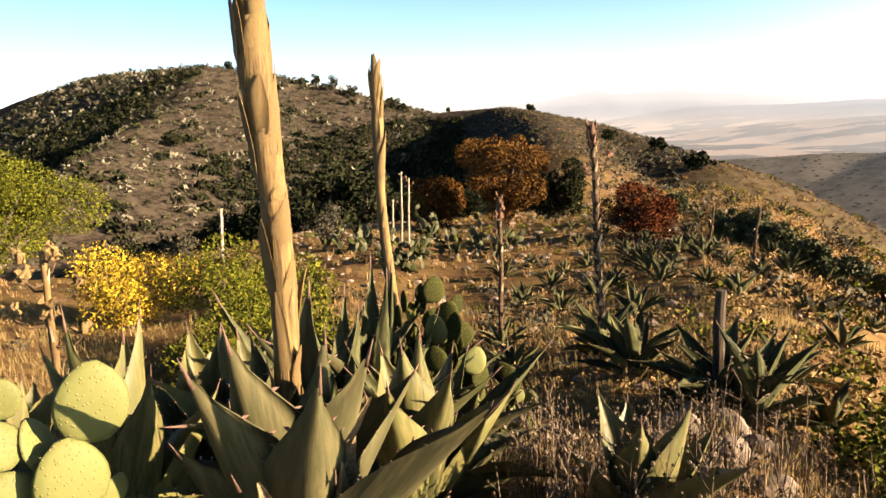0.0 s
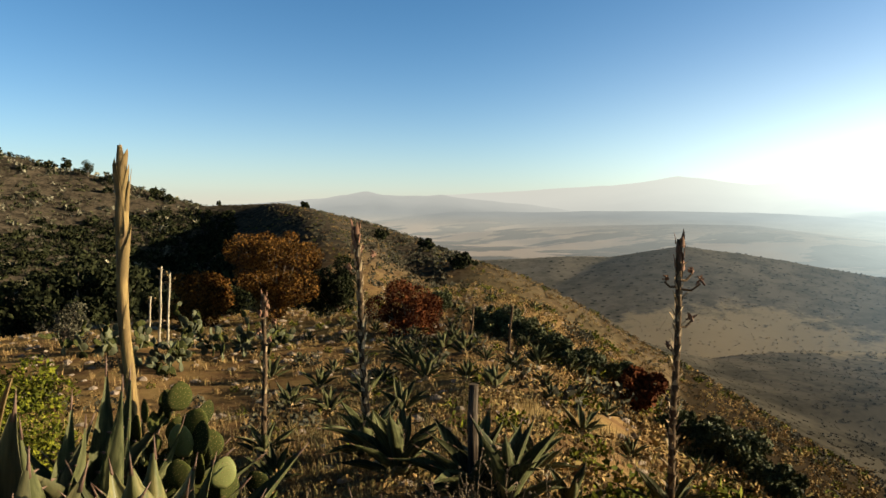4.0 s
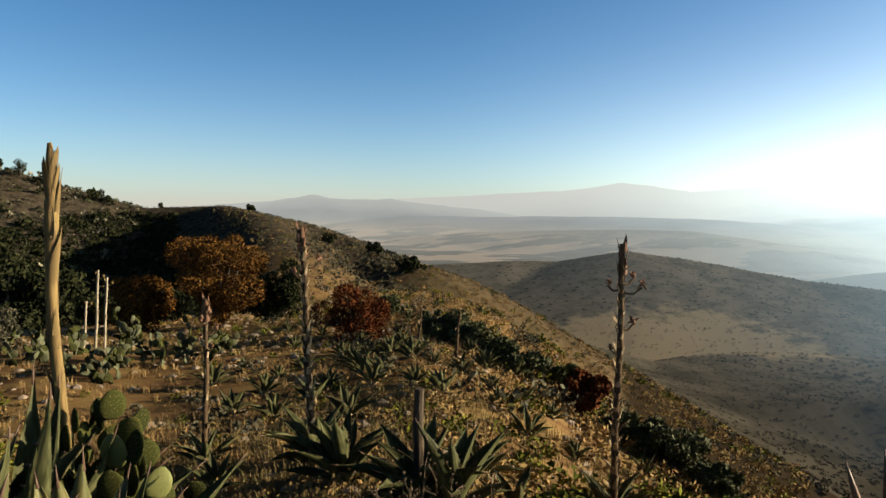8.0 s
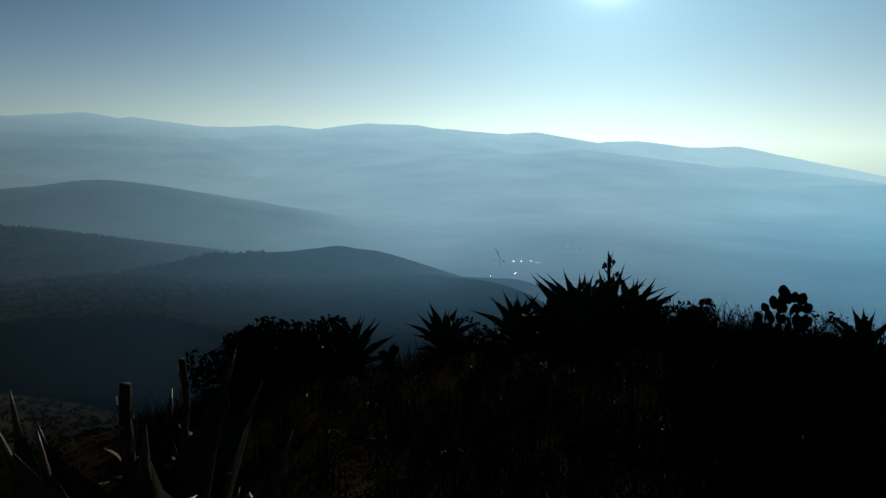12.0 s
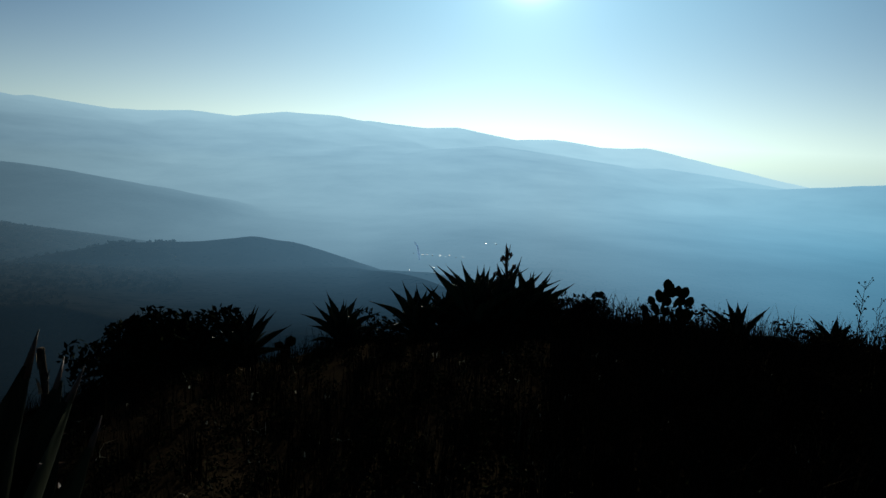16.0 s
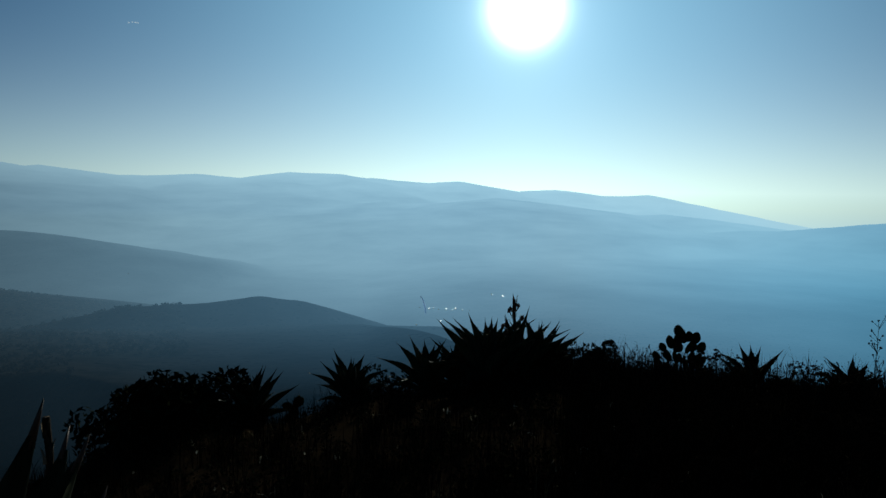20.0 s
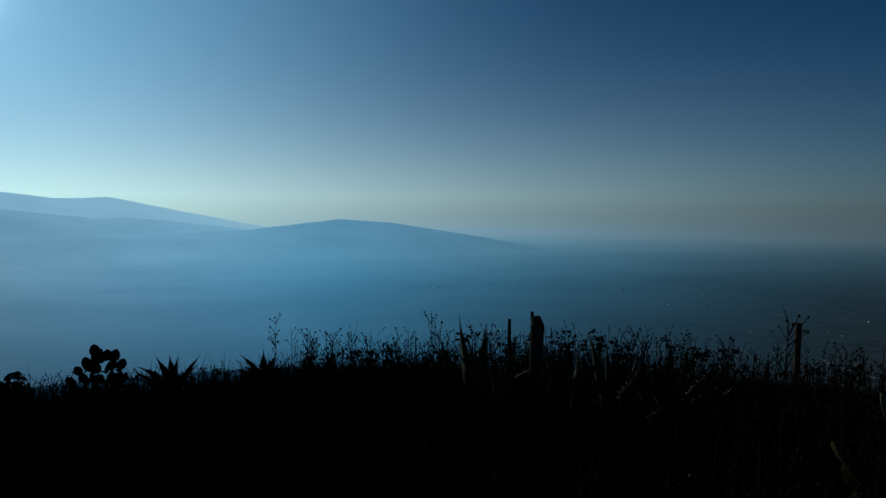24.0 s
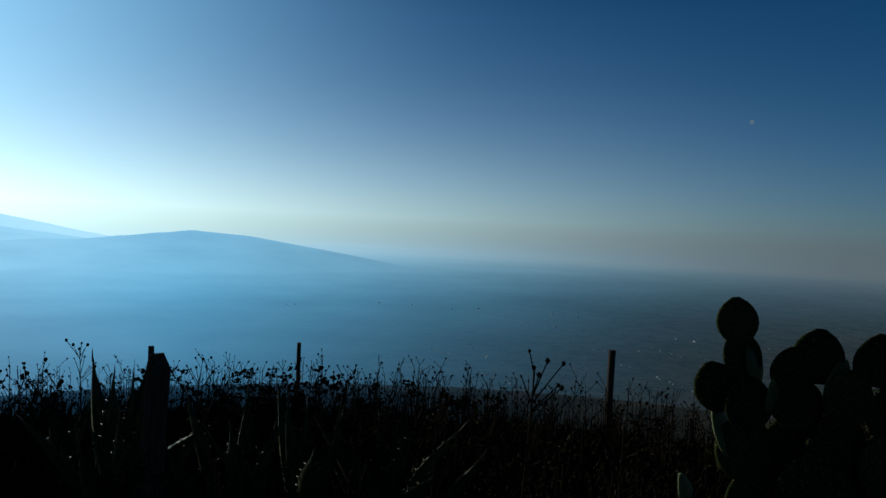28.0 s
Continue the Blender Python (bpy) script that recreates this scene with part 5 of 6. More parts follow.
# little agaves down the slope, one built and the rest copied
small = [agave(spot(16.2, 16.0), "small grey agave on the dry slope", 15, 0.5, NARROW, inner=10, outer=75, dry=1, seed=60 + k, group="small agaves down the slope") for k in range(2)]
small[1].matrix_basis = pose(*spot(18.7, 18.5))
rng = random.Random(5)
for b, d in ((8.2, 14.5), (9.4, 16), (14.6, 19.5), (15.6, 17.5), (16.8, 19), (17.2, 14), (19.8, 20), (20.5, 17.5), (21.6, 19), (24.6, 15.5), (23.5, 22), (26.8, 17), (10.6, 21), (6.6, 18),
             (28.0, 12.5), (30.5, 11), (13.0, 24), (20.2, 26), (22.5, 30), (17.6, 30), (18.5, 36), (7.5, 23), (25.5, 24), (12.2, 13.0), (29.4, 18), (32.5, 14), (34.5, 11.5), (15.2, 11.0), (33.0, 20), (36.5, 16),
             (31.0, 24), (9.0, 12.0), (11.4, 17.0), (13.6, 14.2), (18.0, 15.2), (20.8, 13.4), (22.4, 16.2), (23.2, 12.4), (25.6, 19.0), (27.4, 14.2), (28.6, 21.0), (30.2, 15.0), (16.2, 22.0), (14.2, 27.0), (19.4, 23.0), (21.4, 25.0), (24.2, 27.0), (26.4, 30.0), (10.2, 26.0), (4.2, 16.0), (5.8, 12.6), (19.0, 42), (20.8, 48), (5.0, 27), (2.0, 22), (40.0, 13.0), (-12, 15), (-16, 18)):
    copy_thing(rng.choice(small), pose(*spot(b, d), rng.uniform(-8, 8), rng.uniform(-8, 8), rng.random() * 360) @ Matrix.Scale(rng.uniform(0.55, 1.0), 4))

# slender stalks farther down
for b, d, zt, r, lab in ((-4.2, 24.0, 2.6, 0.035, "thin pale stalk among cactus clumps"), (-3.6, 24.3, 2.4, 0.03, "thin leaning stalk among cactus clumps"), (-5.0, 23.5, 1.6, 0.03, "thin short stalk among cactus clumps"),
                         (-19.0, 22.0, 1.6, 0.045, "pale dry stalk against the shaded gully"), (24.2, 17.0, 1.4, 0.03, "dry stalk on the slope"), (21.0, 19.0, 1.2, 0.025, "dry stalk on the slope")):
    x, y, z = spot(b, d)
    e = thing("dry_stalk", (x, y, z), lab, "stalk")
    seed_stalk(e, (0, 0, -0.1), (0.1, 0.0, zt), r * 1.3, r, int(abs(b) * 7), [(0.9, 0, 0.15), (0.85, 140, 0.15), (0.95, 240, 0.1)], 0.0, 10, BRACT, PALE_WOOD if b < 0 else STALK_DARK)
x, y, z = spot(-32.6, 4.4)
e = thing("dry_flower_stalk", (x, y, z), "dry branched flower stalk with pale husks", "stalk")
seed_stalk(e, (0, 0, -0.05), (0.02, 0, 0.9 - z), 0.024, 0.018, 31, [(0.66, 0, 0.16), (0.7, 120, 0.17), (0.74, 200, 0.18), (0.78, 300, 0.17), (0.82, 40, 0.16), (0.86, 160, 0.15), (0.89, 260, 0.14), (0.92, 90, 0.12), (0.95, 210, 0.11), (0.97, 330, 0.1)], 0.0, 14, BRACT, BRACT)

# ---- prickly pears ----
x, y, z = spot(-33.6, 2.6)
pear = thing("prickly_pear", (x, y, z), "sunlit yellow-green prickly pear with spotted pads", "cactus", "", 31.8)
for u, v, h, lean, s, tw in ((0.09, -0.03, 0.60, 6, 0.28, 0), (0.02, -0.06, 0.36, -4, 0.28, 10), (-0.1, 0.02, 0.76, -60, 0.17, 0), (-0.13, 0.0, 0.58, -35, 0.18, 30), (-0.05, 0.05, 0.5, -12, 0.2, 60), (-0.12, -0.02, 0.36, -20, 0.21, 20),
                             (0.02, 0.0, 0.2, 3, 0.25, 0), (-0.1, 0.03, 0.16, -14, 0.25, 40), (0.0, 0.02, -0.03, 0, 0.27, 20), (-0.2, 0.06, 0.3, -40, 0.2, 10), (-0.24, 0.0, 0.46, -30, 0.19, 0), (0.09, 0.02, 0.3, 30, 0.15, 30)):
    part("pad", SUNLIT_PADS[int(h * 50) % 3], pear, pose(u, v, h + 0.3, 0, lean, 0) @ pose(0, 0, 0, 0, 0, tw) @ Matrix.Diagonal((s, s, s, 1)))
def heaped_pear(at, label, rows, turn, seed, kinds, sizes=(0.13, 0.19), deep=0.14):
    """A dense upright clump: rows of (height of the feet, half width, number of pads)."""
    e, pick = thing("prickly_pear", at, label, "cactus", "", turn), random.Random(seed)
    for h, half, count in rows:
        for k in range(count):
            u, s = half * (2 * (k + 0.5) / count - 1) + pick.uniform(-0.03, 0.03), pick.uniform(*sizes)
            part("pad", pick.choice(kinds), e, pose(u, pick.uniform(-deep, deep), h + pick.uniform(-0.04, 0.04), pick.uniform(-12, 12), u * 80 + pick.uniform(-14, 14), 0) @ pose(0, 0, 0, 0, 0, pick.uniform(-75, 75)) @ Matrix.Diagonal((s, s, s, 1)))


heaped_pear(spot(-3.9, 4.3), "dark prickly pear with many narrow pads behind an agave", ((0.0, 0.2, 5), (0.16, 0.24, 6), (0.32, 0.25, 7), (0.5, 0.26, 8), (0.66, 0.26, 8), (0.82, 0.25, 8), (0.97, 0.22, 7), (1.1, 0.12, 4)), 0, 72, PADS)
heaped_pear(spot(-1.7, 3.95), "prickly pear with a few paler pads beside shade-coloured agaves", ((0.0, 0.18, 5), (0.15, 0.2, 6), (0.3, 0.2, 7), (0.45, 0.2, 7), (0.6, 0.18, 6), (0.74, 0.15, 5), (0.87, 0.09, 3)), 10, 71, PADS + SUNLIT_PADS[:1])
heaped_pear(spot(4.6, 4.8), "low prickly pear with paler pads among dark ones", ((0.0, 0.14, 4), (0.13, 0.14, 4), (0.27, 0.08, 3)), -10, 70, PADS[:2] + SUNLIT_PADS, (0.1, 0.15))
prickly_pear(spot(3.2, 4.6), "prickly pear with pale lit pads", 12, 0.18, 73)
for b, d, n, s, sd in ((-9.3, 21, 42, 0.22, 74), (-3.4, 18, 46, 0.21, 75), (-0.8, 26, 44, 0.26, 76), (2.3, 20, 40, 0.22, 77), (-6.5, 23, 36, 0.22, 78), (-1.8, 20, 32, 0.22, 79), (4.6, 22, 26, 0.2, 80)):
    prickly_pear(spot(b, d), "prickly pear clump on the slope, some pads coloured as sunlit", int(n * 1.4), s, sd, "prickly pear clumps", 80, 0, 1.0, PADS[:2] + LIT_GREY_PADS)
heaped_pear(spot(120.8, 9.6), "dense prickly pear standing on the brow", ((0.0, 0.28, 8), (0.14, 0.32, 10), (0.28, 0.3, 10), (0.41, 0.24, 8), (0.53, 0.16, 5), (0.62, 0.06, 2)), 60, 4, PADS, (0.12, 0.17), 0.1)
prickly_pear(spot(88.8, 9.6), "low prickly pear on the brow", 7, 0.14, 82)

# the tall prickly pear that the path passes: (sideways, height of the foot, lean, size)
x, y, z = -0.40, -6.1, land(-0.40, -6.1)
pear = thing("prickly_pear", (x, y, z), "tall prickly pear with large round pads", "cactus", "", -172)
for u, v, h, lean, s, tw in ((-0.33, 0.0, 1.315, -8, 0.185, 10), (-0.27, 0.02, 1.16, -24, 0.2, 30), (-0.24, 0.05, 1.13, -14, 0.17, 62), (-0.37, 0.0, 1.0, -22, 0.21, 0), (-0.27, -0.03, 0.93, -6, 0.22, 20), (-0.19, 0.03, 1.0, 12, 0.21, 60),
                             (-0.13, -0.02, 1.12, 4, 0.18, 15), (-0.02, 0.0, 1.16, 2, 0.22, 5), (0.04, 0.03, 1.06, 16, 0.2, 50), (0.2, 0.0, 1.17, 6, 0.21, 15), (0.33, 0.02, 1.1, 24, 0.21, 0), (0.1, -0.05, 1.0, 0, 0.22, 20), (-0.08, 0.0, 0.95, -4, 0.22, 0), (0.25, 0.03, 0.95, 14, 0.22, 30),
                             (-0.25, 0.0, 0.7, -14, 0.27, 15), (-0.33, 0.04, 0.78, -22, 0.22, 68), (-0.1, 0.05, 0.72, 4, 0.26, 5), (0.08, 0.0, 0.74, 0, 0.28, 20), (0.25, 0.0, 0.7, 15, 0.27, 10), (0.4, 0.0, 0.7, 35, 0.24, 40), (-0.02, -0.08, 0.55, 0, 0.3, 0), (0.18, 0.06, 0.5, 8, 0.28, 15), (-0.2, 0.0, 0.45, -12, 0.28, 10),
                             (-0.12, 0.0, 0.28, -8, 0.32, 10), (0.16, 0.03, 0.25, 10, 0.34, 30), (-0.05, 0.05, 0.0, -4, 0.36, 0), (0.12, 0.0, -0.03, 8, 0.36, 50), (-0.48, 0.15, 0.42, -16, 0.2, 72), (0.45, -0.1, 0.35, 28, 0.26, 0), (-0.3, 0.0, 0.02, -20, 0.34, 30), (0.55, 0.0, 0.6, 30, 0.24, 10), (0.5, 0.05, 0.9, 20, 0.22, 20)):
    # pads turned edge-on take the paler tone, painted as lit by the sun
    part("pad", SUNLIT_PADS[0] if tw >= 50 else PADS[int(abs(u) * 50) % 4], pear, pose(u * 0.95, v, h * 0.94, 0, lean, 0) @ pose(0, 0, 0, 0, 0, tw) @ Matrix.Diagonal((s * 1.12, s * 1.0, s * 1.04, 1)))
for k, (b, d, n, s) in enumerate(((183, 5.2, 14, 0.2), (189, 5.0, 16, 0.2), (178, 5.0, 8, 0.17), (194, 6.5, 22, 0.22))):
    prickly_pear(spot(b, d), "low prickly pear beside the tall one", n, s, 90 + k, "prickly pears by the path")

# ---- bushes and trees ----
bush("yellow_bush", spot(-26.3, 13.2), "flowering bush with bright yellow heads", "bush", 1.4, 2.4, LEAF_YELLOW, 10000, 0.03, 101, 0.1, 16)
bush("green_bush", spot(-19.3, 12.8), "rounded olive-green bush beside a yellow one", "bush", 1.4, 2.2, LEAF_OLIVE, 9000, 0.03, 102, 0.1, 14)
bush("green_bush", spot(-14.0, 14.0), "low rounded olive-green bush", "bush", 1.0, 1.8, LEAF_OLIVE, 2600, 0.045, 103, 0.1, 10)
bush("shrub", spot(-14.8, 9.2), "low yellow-green shrub in dry grass", "bush", 0.75, 2.4, LEAF_OLIVE, 9000, 0.028, 172, 0.03, 16)
bush("shrub", spot(-19.5, 8.2), "low yellow-green shrub in dry grass", "bush", 0.6, 1.8, LEAF_OLIVE, 6000, 0.028, 173, 0.03, 14)
bush("shrub", spot(-22.0, 22.5), "pale grey-green rounded shrub", "bush", 1.3, 1.2, LEAF_GREY, 1600, 0.05, 104, 0.05, 7)
bush("shrub", spot(-10.6, 24.0), "pale grey-green rounded shrub", "bush", 1.5, 1.5, LEAF_GREY, 1600, 0.05, 105, 0.05, 7)
bush("tree", spot(-35.0, 25.0), "broad olive-green tree at the edge of the gully", "tree", 3.6, 5.4, LEAF_OLIVE, 40000, 0.042, 106, 0.12, 22)
bush("tree", spot(-44.0, 23.0), "broad olive-green tree at the edge of the gully", "tree", 3.8, 5.2, LEAF_OLIVE, 16000, 0.06, 107, 0.12, 18)
bush("autumn_tree", spot(4.9, 33.0), "round tree with orange-brown autumn leaves", "tree", 4.4, 4.1, LEAF_ORANGE, 26000, 0.06, 108, 0.02, 24)
bush("autumn_tree", spot(-1.2, 35.0), "low brownish-orange tree in the shaded hollow", "tree", 2.6, 3.4, LEAF_ORANGE, 9000, 0.08, 118, 0.03, 18)
bush("dark_tree", spot(9.6, 33.0), "dark evergreen tree beside an orange one", "tree", 2.6, 3.0, LEAF_DARK, 9000, 0.07, 119, 0.03, 18)
for b, d, h, wd, sd in ((0.8, 41, 1.6, 3.2, 110), (-3.4, 40, 1.5, 3.0, 111), (7.6, 43, 2.0, 3.4, 115)):
    bush("dark_tree", spot(b, d), "dark evergreen tree in the shaded hollow", "tree", h, wd, LEAF_DARK, 5000, 0.09, sd, 0.06, 14, "trees in the hollow")
# belt of dark trees added where the gully floor is only shaded
for b, d, h, wd, sd in ((-26.5, 74, 7, 9, 181), (-24, 76, 6.6, 9, 182), (-21, 76, 6.6, 9, 183), (-18, 74, 7, 9, 184), (-15.5, 72, 7.5, 9, 185), (-13, 70, 8, 9, 186), (-10, 68, 8, 9, 187), (-7, 68, 8, 9, 188)):
    bush("dark_tree", spot(b, d), "dark tree added deep in the gully to stand for shade", "tree", h, wd, LEAF_DARK, 3500, 0.26, sd, 0.08, 16, "trees in the gully")
bush("rust_bush", spot(15.8, 23.0), "round rust-red bush on the slope", "bush", 1.7, 2.5, LEAF_RUST, 9000, 0.05, 120, 0.05, 16)
bush("rust_bush", spot(34.8, 17.5), "brownish-red bush lower on the slope", "bush", 1.0, 1.3, LEAF_RUST, 2400, 0.08, 121, 0.05, 10)
for b, d, h, wd, sd in ((18.4, 27, 1.2, 1.5, 122), (22.4, 21.5, 1.2, 1.6, 123), (24.0, 21, 1.25, 1.9, 124), (25.6, 20.5, 1.1, 1.7, 125), (28.0, 19, 1.1, 1.8, 126), (29.8, 18.5, 1.0, 1.7, 127), (31.0, 66, 2.4, 4.4, 128), (36.2, 62, 2.6, 3.2, 129),
                        (38.4, 16.5, 1.0, 1.4, 130), (40.6, 16, 1.2, 1.7, 131), (42.4, 15.5, 1.4, 1.8, 132), (33.3, 19.5, 0.9, 1.4, 133), (39.2, 56, 2.0, 2.4, 134), (45.5, 14.5, 1.0, 1.4, 135)):
    bush("dark_bush", spot(b, d), "dark green bush on the falling slope", "bush", h * 0.7, wd * 0.75, LEAF_GREEN, 5000, 0.055, sd, 0.05, 10, "bushes along the slope")
for b, d, h, wd, sd in ((13.4, 118, 2.0, 3.2, 140), (17.1, 100, 2.0, 2.8, 141), (20.5, 78, 1.8, 3.4, 142), (7.2, 150, 1.4, 2.6, 143), (-10.2, 212, 3.2, 3.4, 144), (-8.9, 206, 4.6, 5.4, 145), (-7.6, 203, 3.6, 4.4, 146), (-4.1, 198, 2.6, 4.2, 147),
                        (-3.4, 197, 2.2, 3.0, 148), (0.4, 196, 1.6, 1.8, 149), (-16.9, 226, 2.2, 2.4, 150), (-31.5, 238, 3.0, 3.6, 151), (-21.5, 150, 3.2, 4.6, 152), (-27.8, 175, 3.0, 3.6, 153)):
    bush("hill_tree", spot(b, d), "dark round tree on the skyline of the hill", "tree", h, wd, LEAF_DARK, 900, 0.22, sd, 0.1, 8, "trees on the skyline")
bush("dark_bush", spot(79.2, 8.8), "dense rounded bush on the brow", "bush", 0.55, 1.6, LEAF_DARK, 4500, 0.05, 160, 0.05, 14)
bush("dark_bush", spot(76.5, 9.0), "low dense bush on the brow", "bush", 0.35, 1.4, LEAF_DARK, 2000, 0.05, 161, 0.05, 10)
for b, d, h, wd, sd in ((112.6, 10.4, 0.5, 0.9, 162), (114.4, 10.2, 0.5, 0.7, 163), (97.0, 9.6, 0.3, 1.4, 164), (110.8, 9.9, 0.45, 0.8, 165), (80.6, 8.6, 0.3, 1.3, 166)):
    bush("small_bush", spot(b, d), "small twiggy bush on the brow", "bush", h, wd, LEAF_DARK, 900, 0.035, sd, 0.05, 7, "small bushes on the brow")
bush("shrub", spot(33.5, 5.2), "yellow-green low shrub in dry grass", "bush", 0.6, 1.3, LEAF_OLIVE, 2600, 0.03, 170, 0.03, 12)
bush("shrub", spot(39.5, 6.3), "yellow-green low shrub in dry grass", "bush", 0.5, 1.1, LEAF_OLIVE, 2000, 0.03, 171, 0.03, 10)

# ---- posts and stalks along the weeds ----
x, y = 2.23, -5.11
z = land(x, y)
post = thing("stump_post", (x, y, z), "short weathered wooden post with a broken top", "post")
part("post", mesh_of("post", *tube([(0, 0, -0.2), (0.01, 0, 0.4), (0, 0.01, 0.75), (0, 0, 0.86 - z), (0.01, 0, 0.93 - z)], [0.062, 0.056, 0.052, 0.05, 0.03], 11, 0.2, 5), GREY_WOOD), post)
part("splinter", mesh_of("splinter", *tube([(0.03, 0, 0.8 - z), (0.045, 0, 0.96 - z)], [0.02, 0.012], 6, 0.3, 6), GREY_WOOD), post)
x, y = 1.55, -12.2
post = thing("wooden_post", (x, y, land(x, y)), "slim wooden post standing below the brow", "post")
part("post", mesh_of("post", *tube([(0, 0, -0.3), (0.01, 0, 1.0), (0, 0, 0.03 - land(x, y))], [0.055, 0.05, 0.048], 10, 0.12, 7), GREY_WOOD), post)
x, y = 6.58, -12.06
e = thing("dry_stalk", (x, y, land(x, y)), "thin dry stalk rising out of the weeds", "stalk")
seed_stalk(e, (0, 0, -0.1), (0, 0, -0.39 - land(x, y)), 0.04, 0.032, 51, [], 0.0, 10)

for b, d, top, r, lab in ((66.4, 5.0, 0.03, 0.045, "thick cut stalk standing dark on the slope"), (70.8, 5.2, 0.10, 0.028, "thin cut stalk standing dark on the slope")):
    x, y, z = spot(b, d)
    e = thing("cut_stalk", (x, y, z), lab, "stalk")
    seed_stalk(e, (0, 0, -0.1), (0.02, 0.0, top - z), r, r * 0.9, int(b), [], 0.0, 12)

# ---- stones ----
x, y, z = spot(22.2, 4.35)
stone = tagged(new("stone", ROCKS[0]), "pale rounded stone beside an agave", "stone")
stone.matrix_basis = pose(x, y, z + 0.09, 10, 5, 40) @ Matrix.Diagonal((0.13, 0.11, 0.14, 1))
rng = random.Random(8)
for b, d, s in ((20.5, 4.0, 0.12), (25.0, 4.0, 0.16), (18.6, 4.4, 0.09), (27.5, 3.6, 0.12), (12.0, 4.6, 0.1), (23.5, 3.5, 0.1), (5.0, 5.2, 0.12), (36.0, 4.4, 0.16), (38.0, 4.2, 0.22), (31.0, 4.9, 0.09), (8.0, 3.4, 0.09), (17.2, 5.1, 0.1), (18.6, 5.0, 0.2), (19.8, 5.5, 0.16), (22.6, 5.1, 0.19), (16.6, 4.6, 0.15), (24.4, 4.9, 0.14), (20.8, 4.7, 0.12), (47.0, 4.4, 0.25), (50.0, 4.0, 0.2), (44.5, 4.8, 0.22)):
    x, y, z = spot(b, d)
    st = tagged(new("stone", rng.choice(ROCKS)), "reddish grey stone in dry grass", "stone", "stones on the hilltop")
    st.matrix_basis = pose(x, y, z + s * 0.25, rng.uniform(-20, 20), rng.uniform(-20, 20), rng.random() * 360) @ Matrix.Diagonal((s, s * 0.8, s * 0.6, 1))

spread = random.Random(77)
chips = []
small_rocks = []
for me in ROCKS[:3]:
    bm = bmesh.new()
    bmesh.ops.create_icosphere(bm, subdivisions=1, radius=1.0)
    small_rocks.append(([v.co * spread.uniform(0.75, 1.15) for v in bm.verts], [tuple(v.index for v in f.verts) for f in bm.faces]))
    bm.free()
for px, py in np.concatenate([strewn(2000, -14, 44, 4.5, 62, 41, 1.35), strewn(260, 0, 36, 2.2, 5.0, 42, 1.6) ]):
    s = spread.uniform(0.03, 0.12) * (0.4 + min(1.0, math.hypot(px, py) / 10) * 0.7 + math.hypot(px, py) / 40)
    vs, fs = spread.choice(small_rocks)
    turn = pose(px, py, land(px, py), 0, 0, spread.random() * 360) @ Matrix.Diagonal((s, s * 0.75, s * 0.5, 1))
    chips.append(([tuple(turn @ v) for v in vs], fs))
tagged(new("loose_stones", mesh_of("loose_stones", *join(chips), ROCK)), "pale loose stones strewn over the slope", "stones", kind="stuff")

# ---- grass, twigs, weeds and scrub ----
def off_the_ridge(xy):
    """Leaves out the smooth sunlit ridge close by."""
    b, far = np.degrees(np.arctan2(xy[:, 0], xy[:, 1])), np.hypot(xy[:, 0], xy[:, 1])
    return xy[~((b > -1) & (far < 220))]


def off_the_bare_patch(xy):
    b, far = np.degrees(np.arctan2(xy[:, 0], xy[:, 1])), np.hypot(xy[:, 0], xy[:, 1])
    return xy[~((b > 0) & (b < 24) & (far < 3.4))]


xy = strewn(700, 205, 315, 0.9, 14, 44, 1.5)
tagged(blades("dry_grass", xy, 0.15 + 0.2 * np.random.RandomState(9).rand(len(xy)), 14, 0.004, STRAW, 44, 0.6), "tufts of dry grass on the hilltop", "grass", kind="stuff")
xy = off_the_bare_patch(strewn(3400, -48, 52, 2.2, 13, 1, 1.6))
tagged(blades("dry_grass", xy, 0.1 + 0.24 * np.random.RandomState(1).rand(len(xy)) ** 2, 16, 0.0035, STRAW, 1, 0.9), "tufts of dry straw-coloured grass", "grass", kind="stuff")
xy = off_the_bare_patch(strewn(3300, -48, 50, 8, 64, 2, 1.4))
tagged(blades("dry_grass", xy, 0.14 + 0.2 * np.random.RandomState(2).rand(len(xy)), 13, 0.007, STRAW_GOLD, 2, 1.1), "tufts of dry grass down the slope", "grass", kind="stuff")
xy = strewn(70, 75, 205, 1.6, 11, 3, 1.5)
tagged(blades("dry_grass", xy, 0.2 + 0.25 * np.random.RandomState(3).rand(len(xy)), 14, 0.0035, STRAW, 3, 0.6), "tufts of dry grass on the brow", "grass", kind="stuff")
xy = np.concatenate([strewn(45, 4, 22, 2.4, 4.2, 4), strewn(50, 22, 44, 2.8, 4.8, 5), strewn(60, -26, -8, 2.6, 4.5, 6)])
tagged(blades("grey_twigs", xy, 0.3 + 0.2 * np.random.RandomState(4).rand(len(xy)), 12, 0.003, TWIG, 4, 0.6), "dry grey twigs and dead stems", "twigs", kind="stuff")
pick = random.Random(61)
stems = []
for p in np.concatenate([strewn(110, 2, 21, 2.5, 4.3, 26), strewn(50, 21, 42, 3.0, 5.0, 27), strewn(50, -40, -20, 2.9, 4.6, 28)]):
    stems += weed_pieces(p[0], p[1], land(p[0], p[1]), pick.uniform(0.3, 0.6), pick, 7)
tagged(new("dead_stems", mesh_of("dead_stems", *join(stems), TWIG)), "branching grey dead stems", "twigs", kind="stuff")
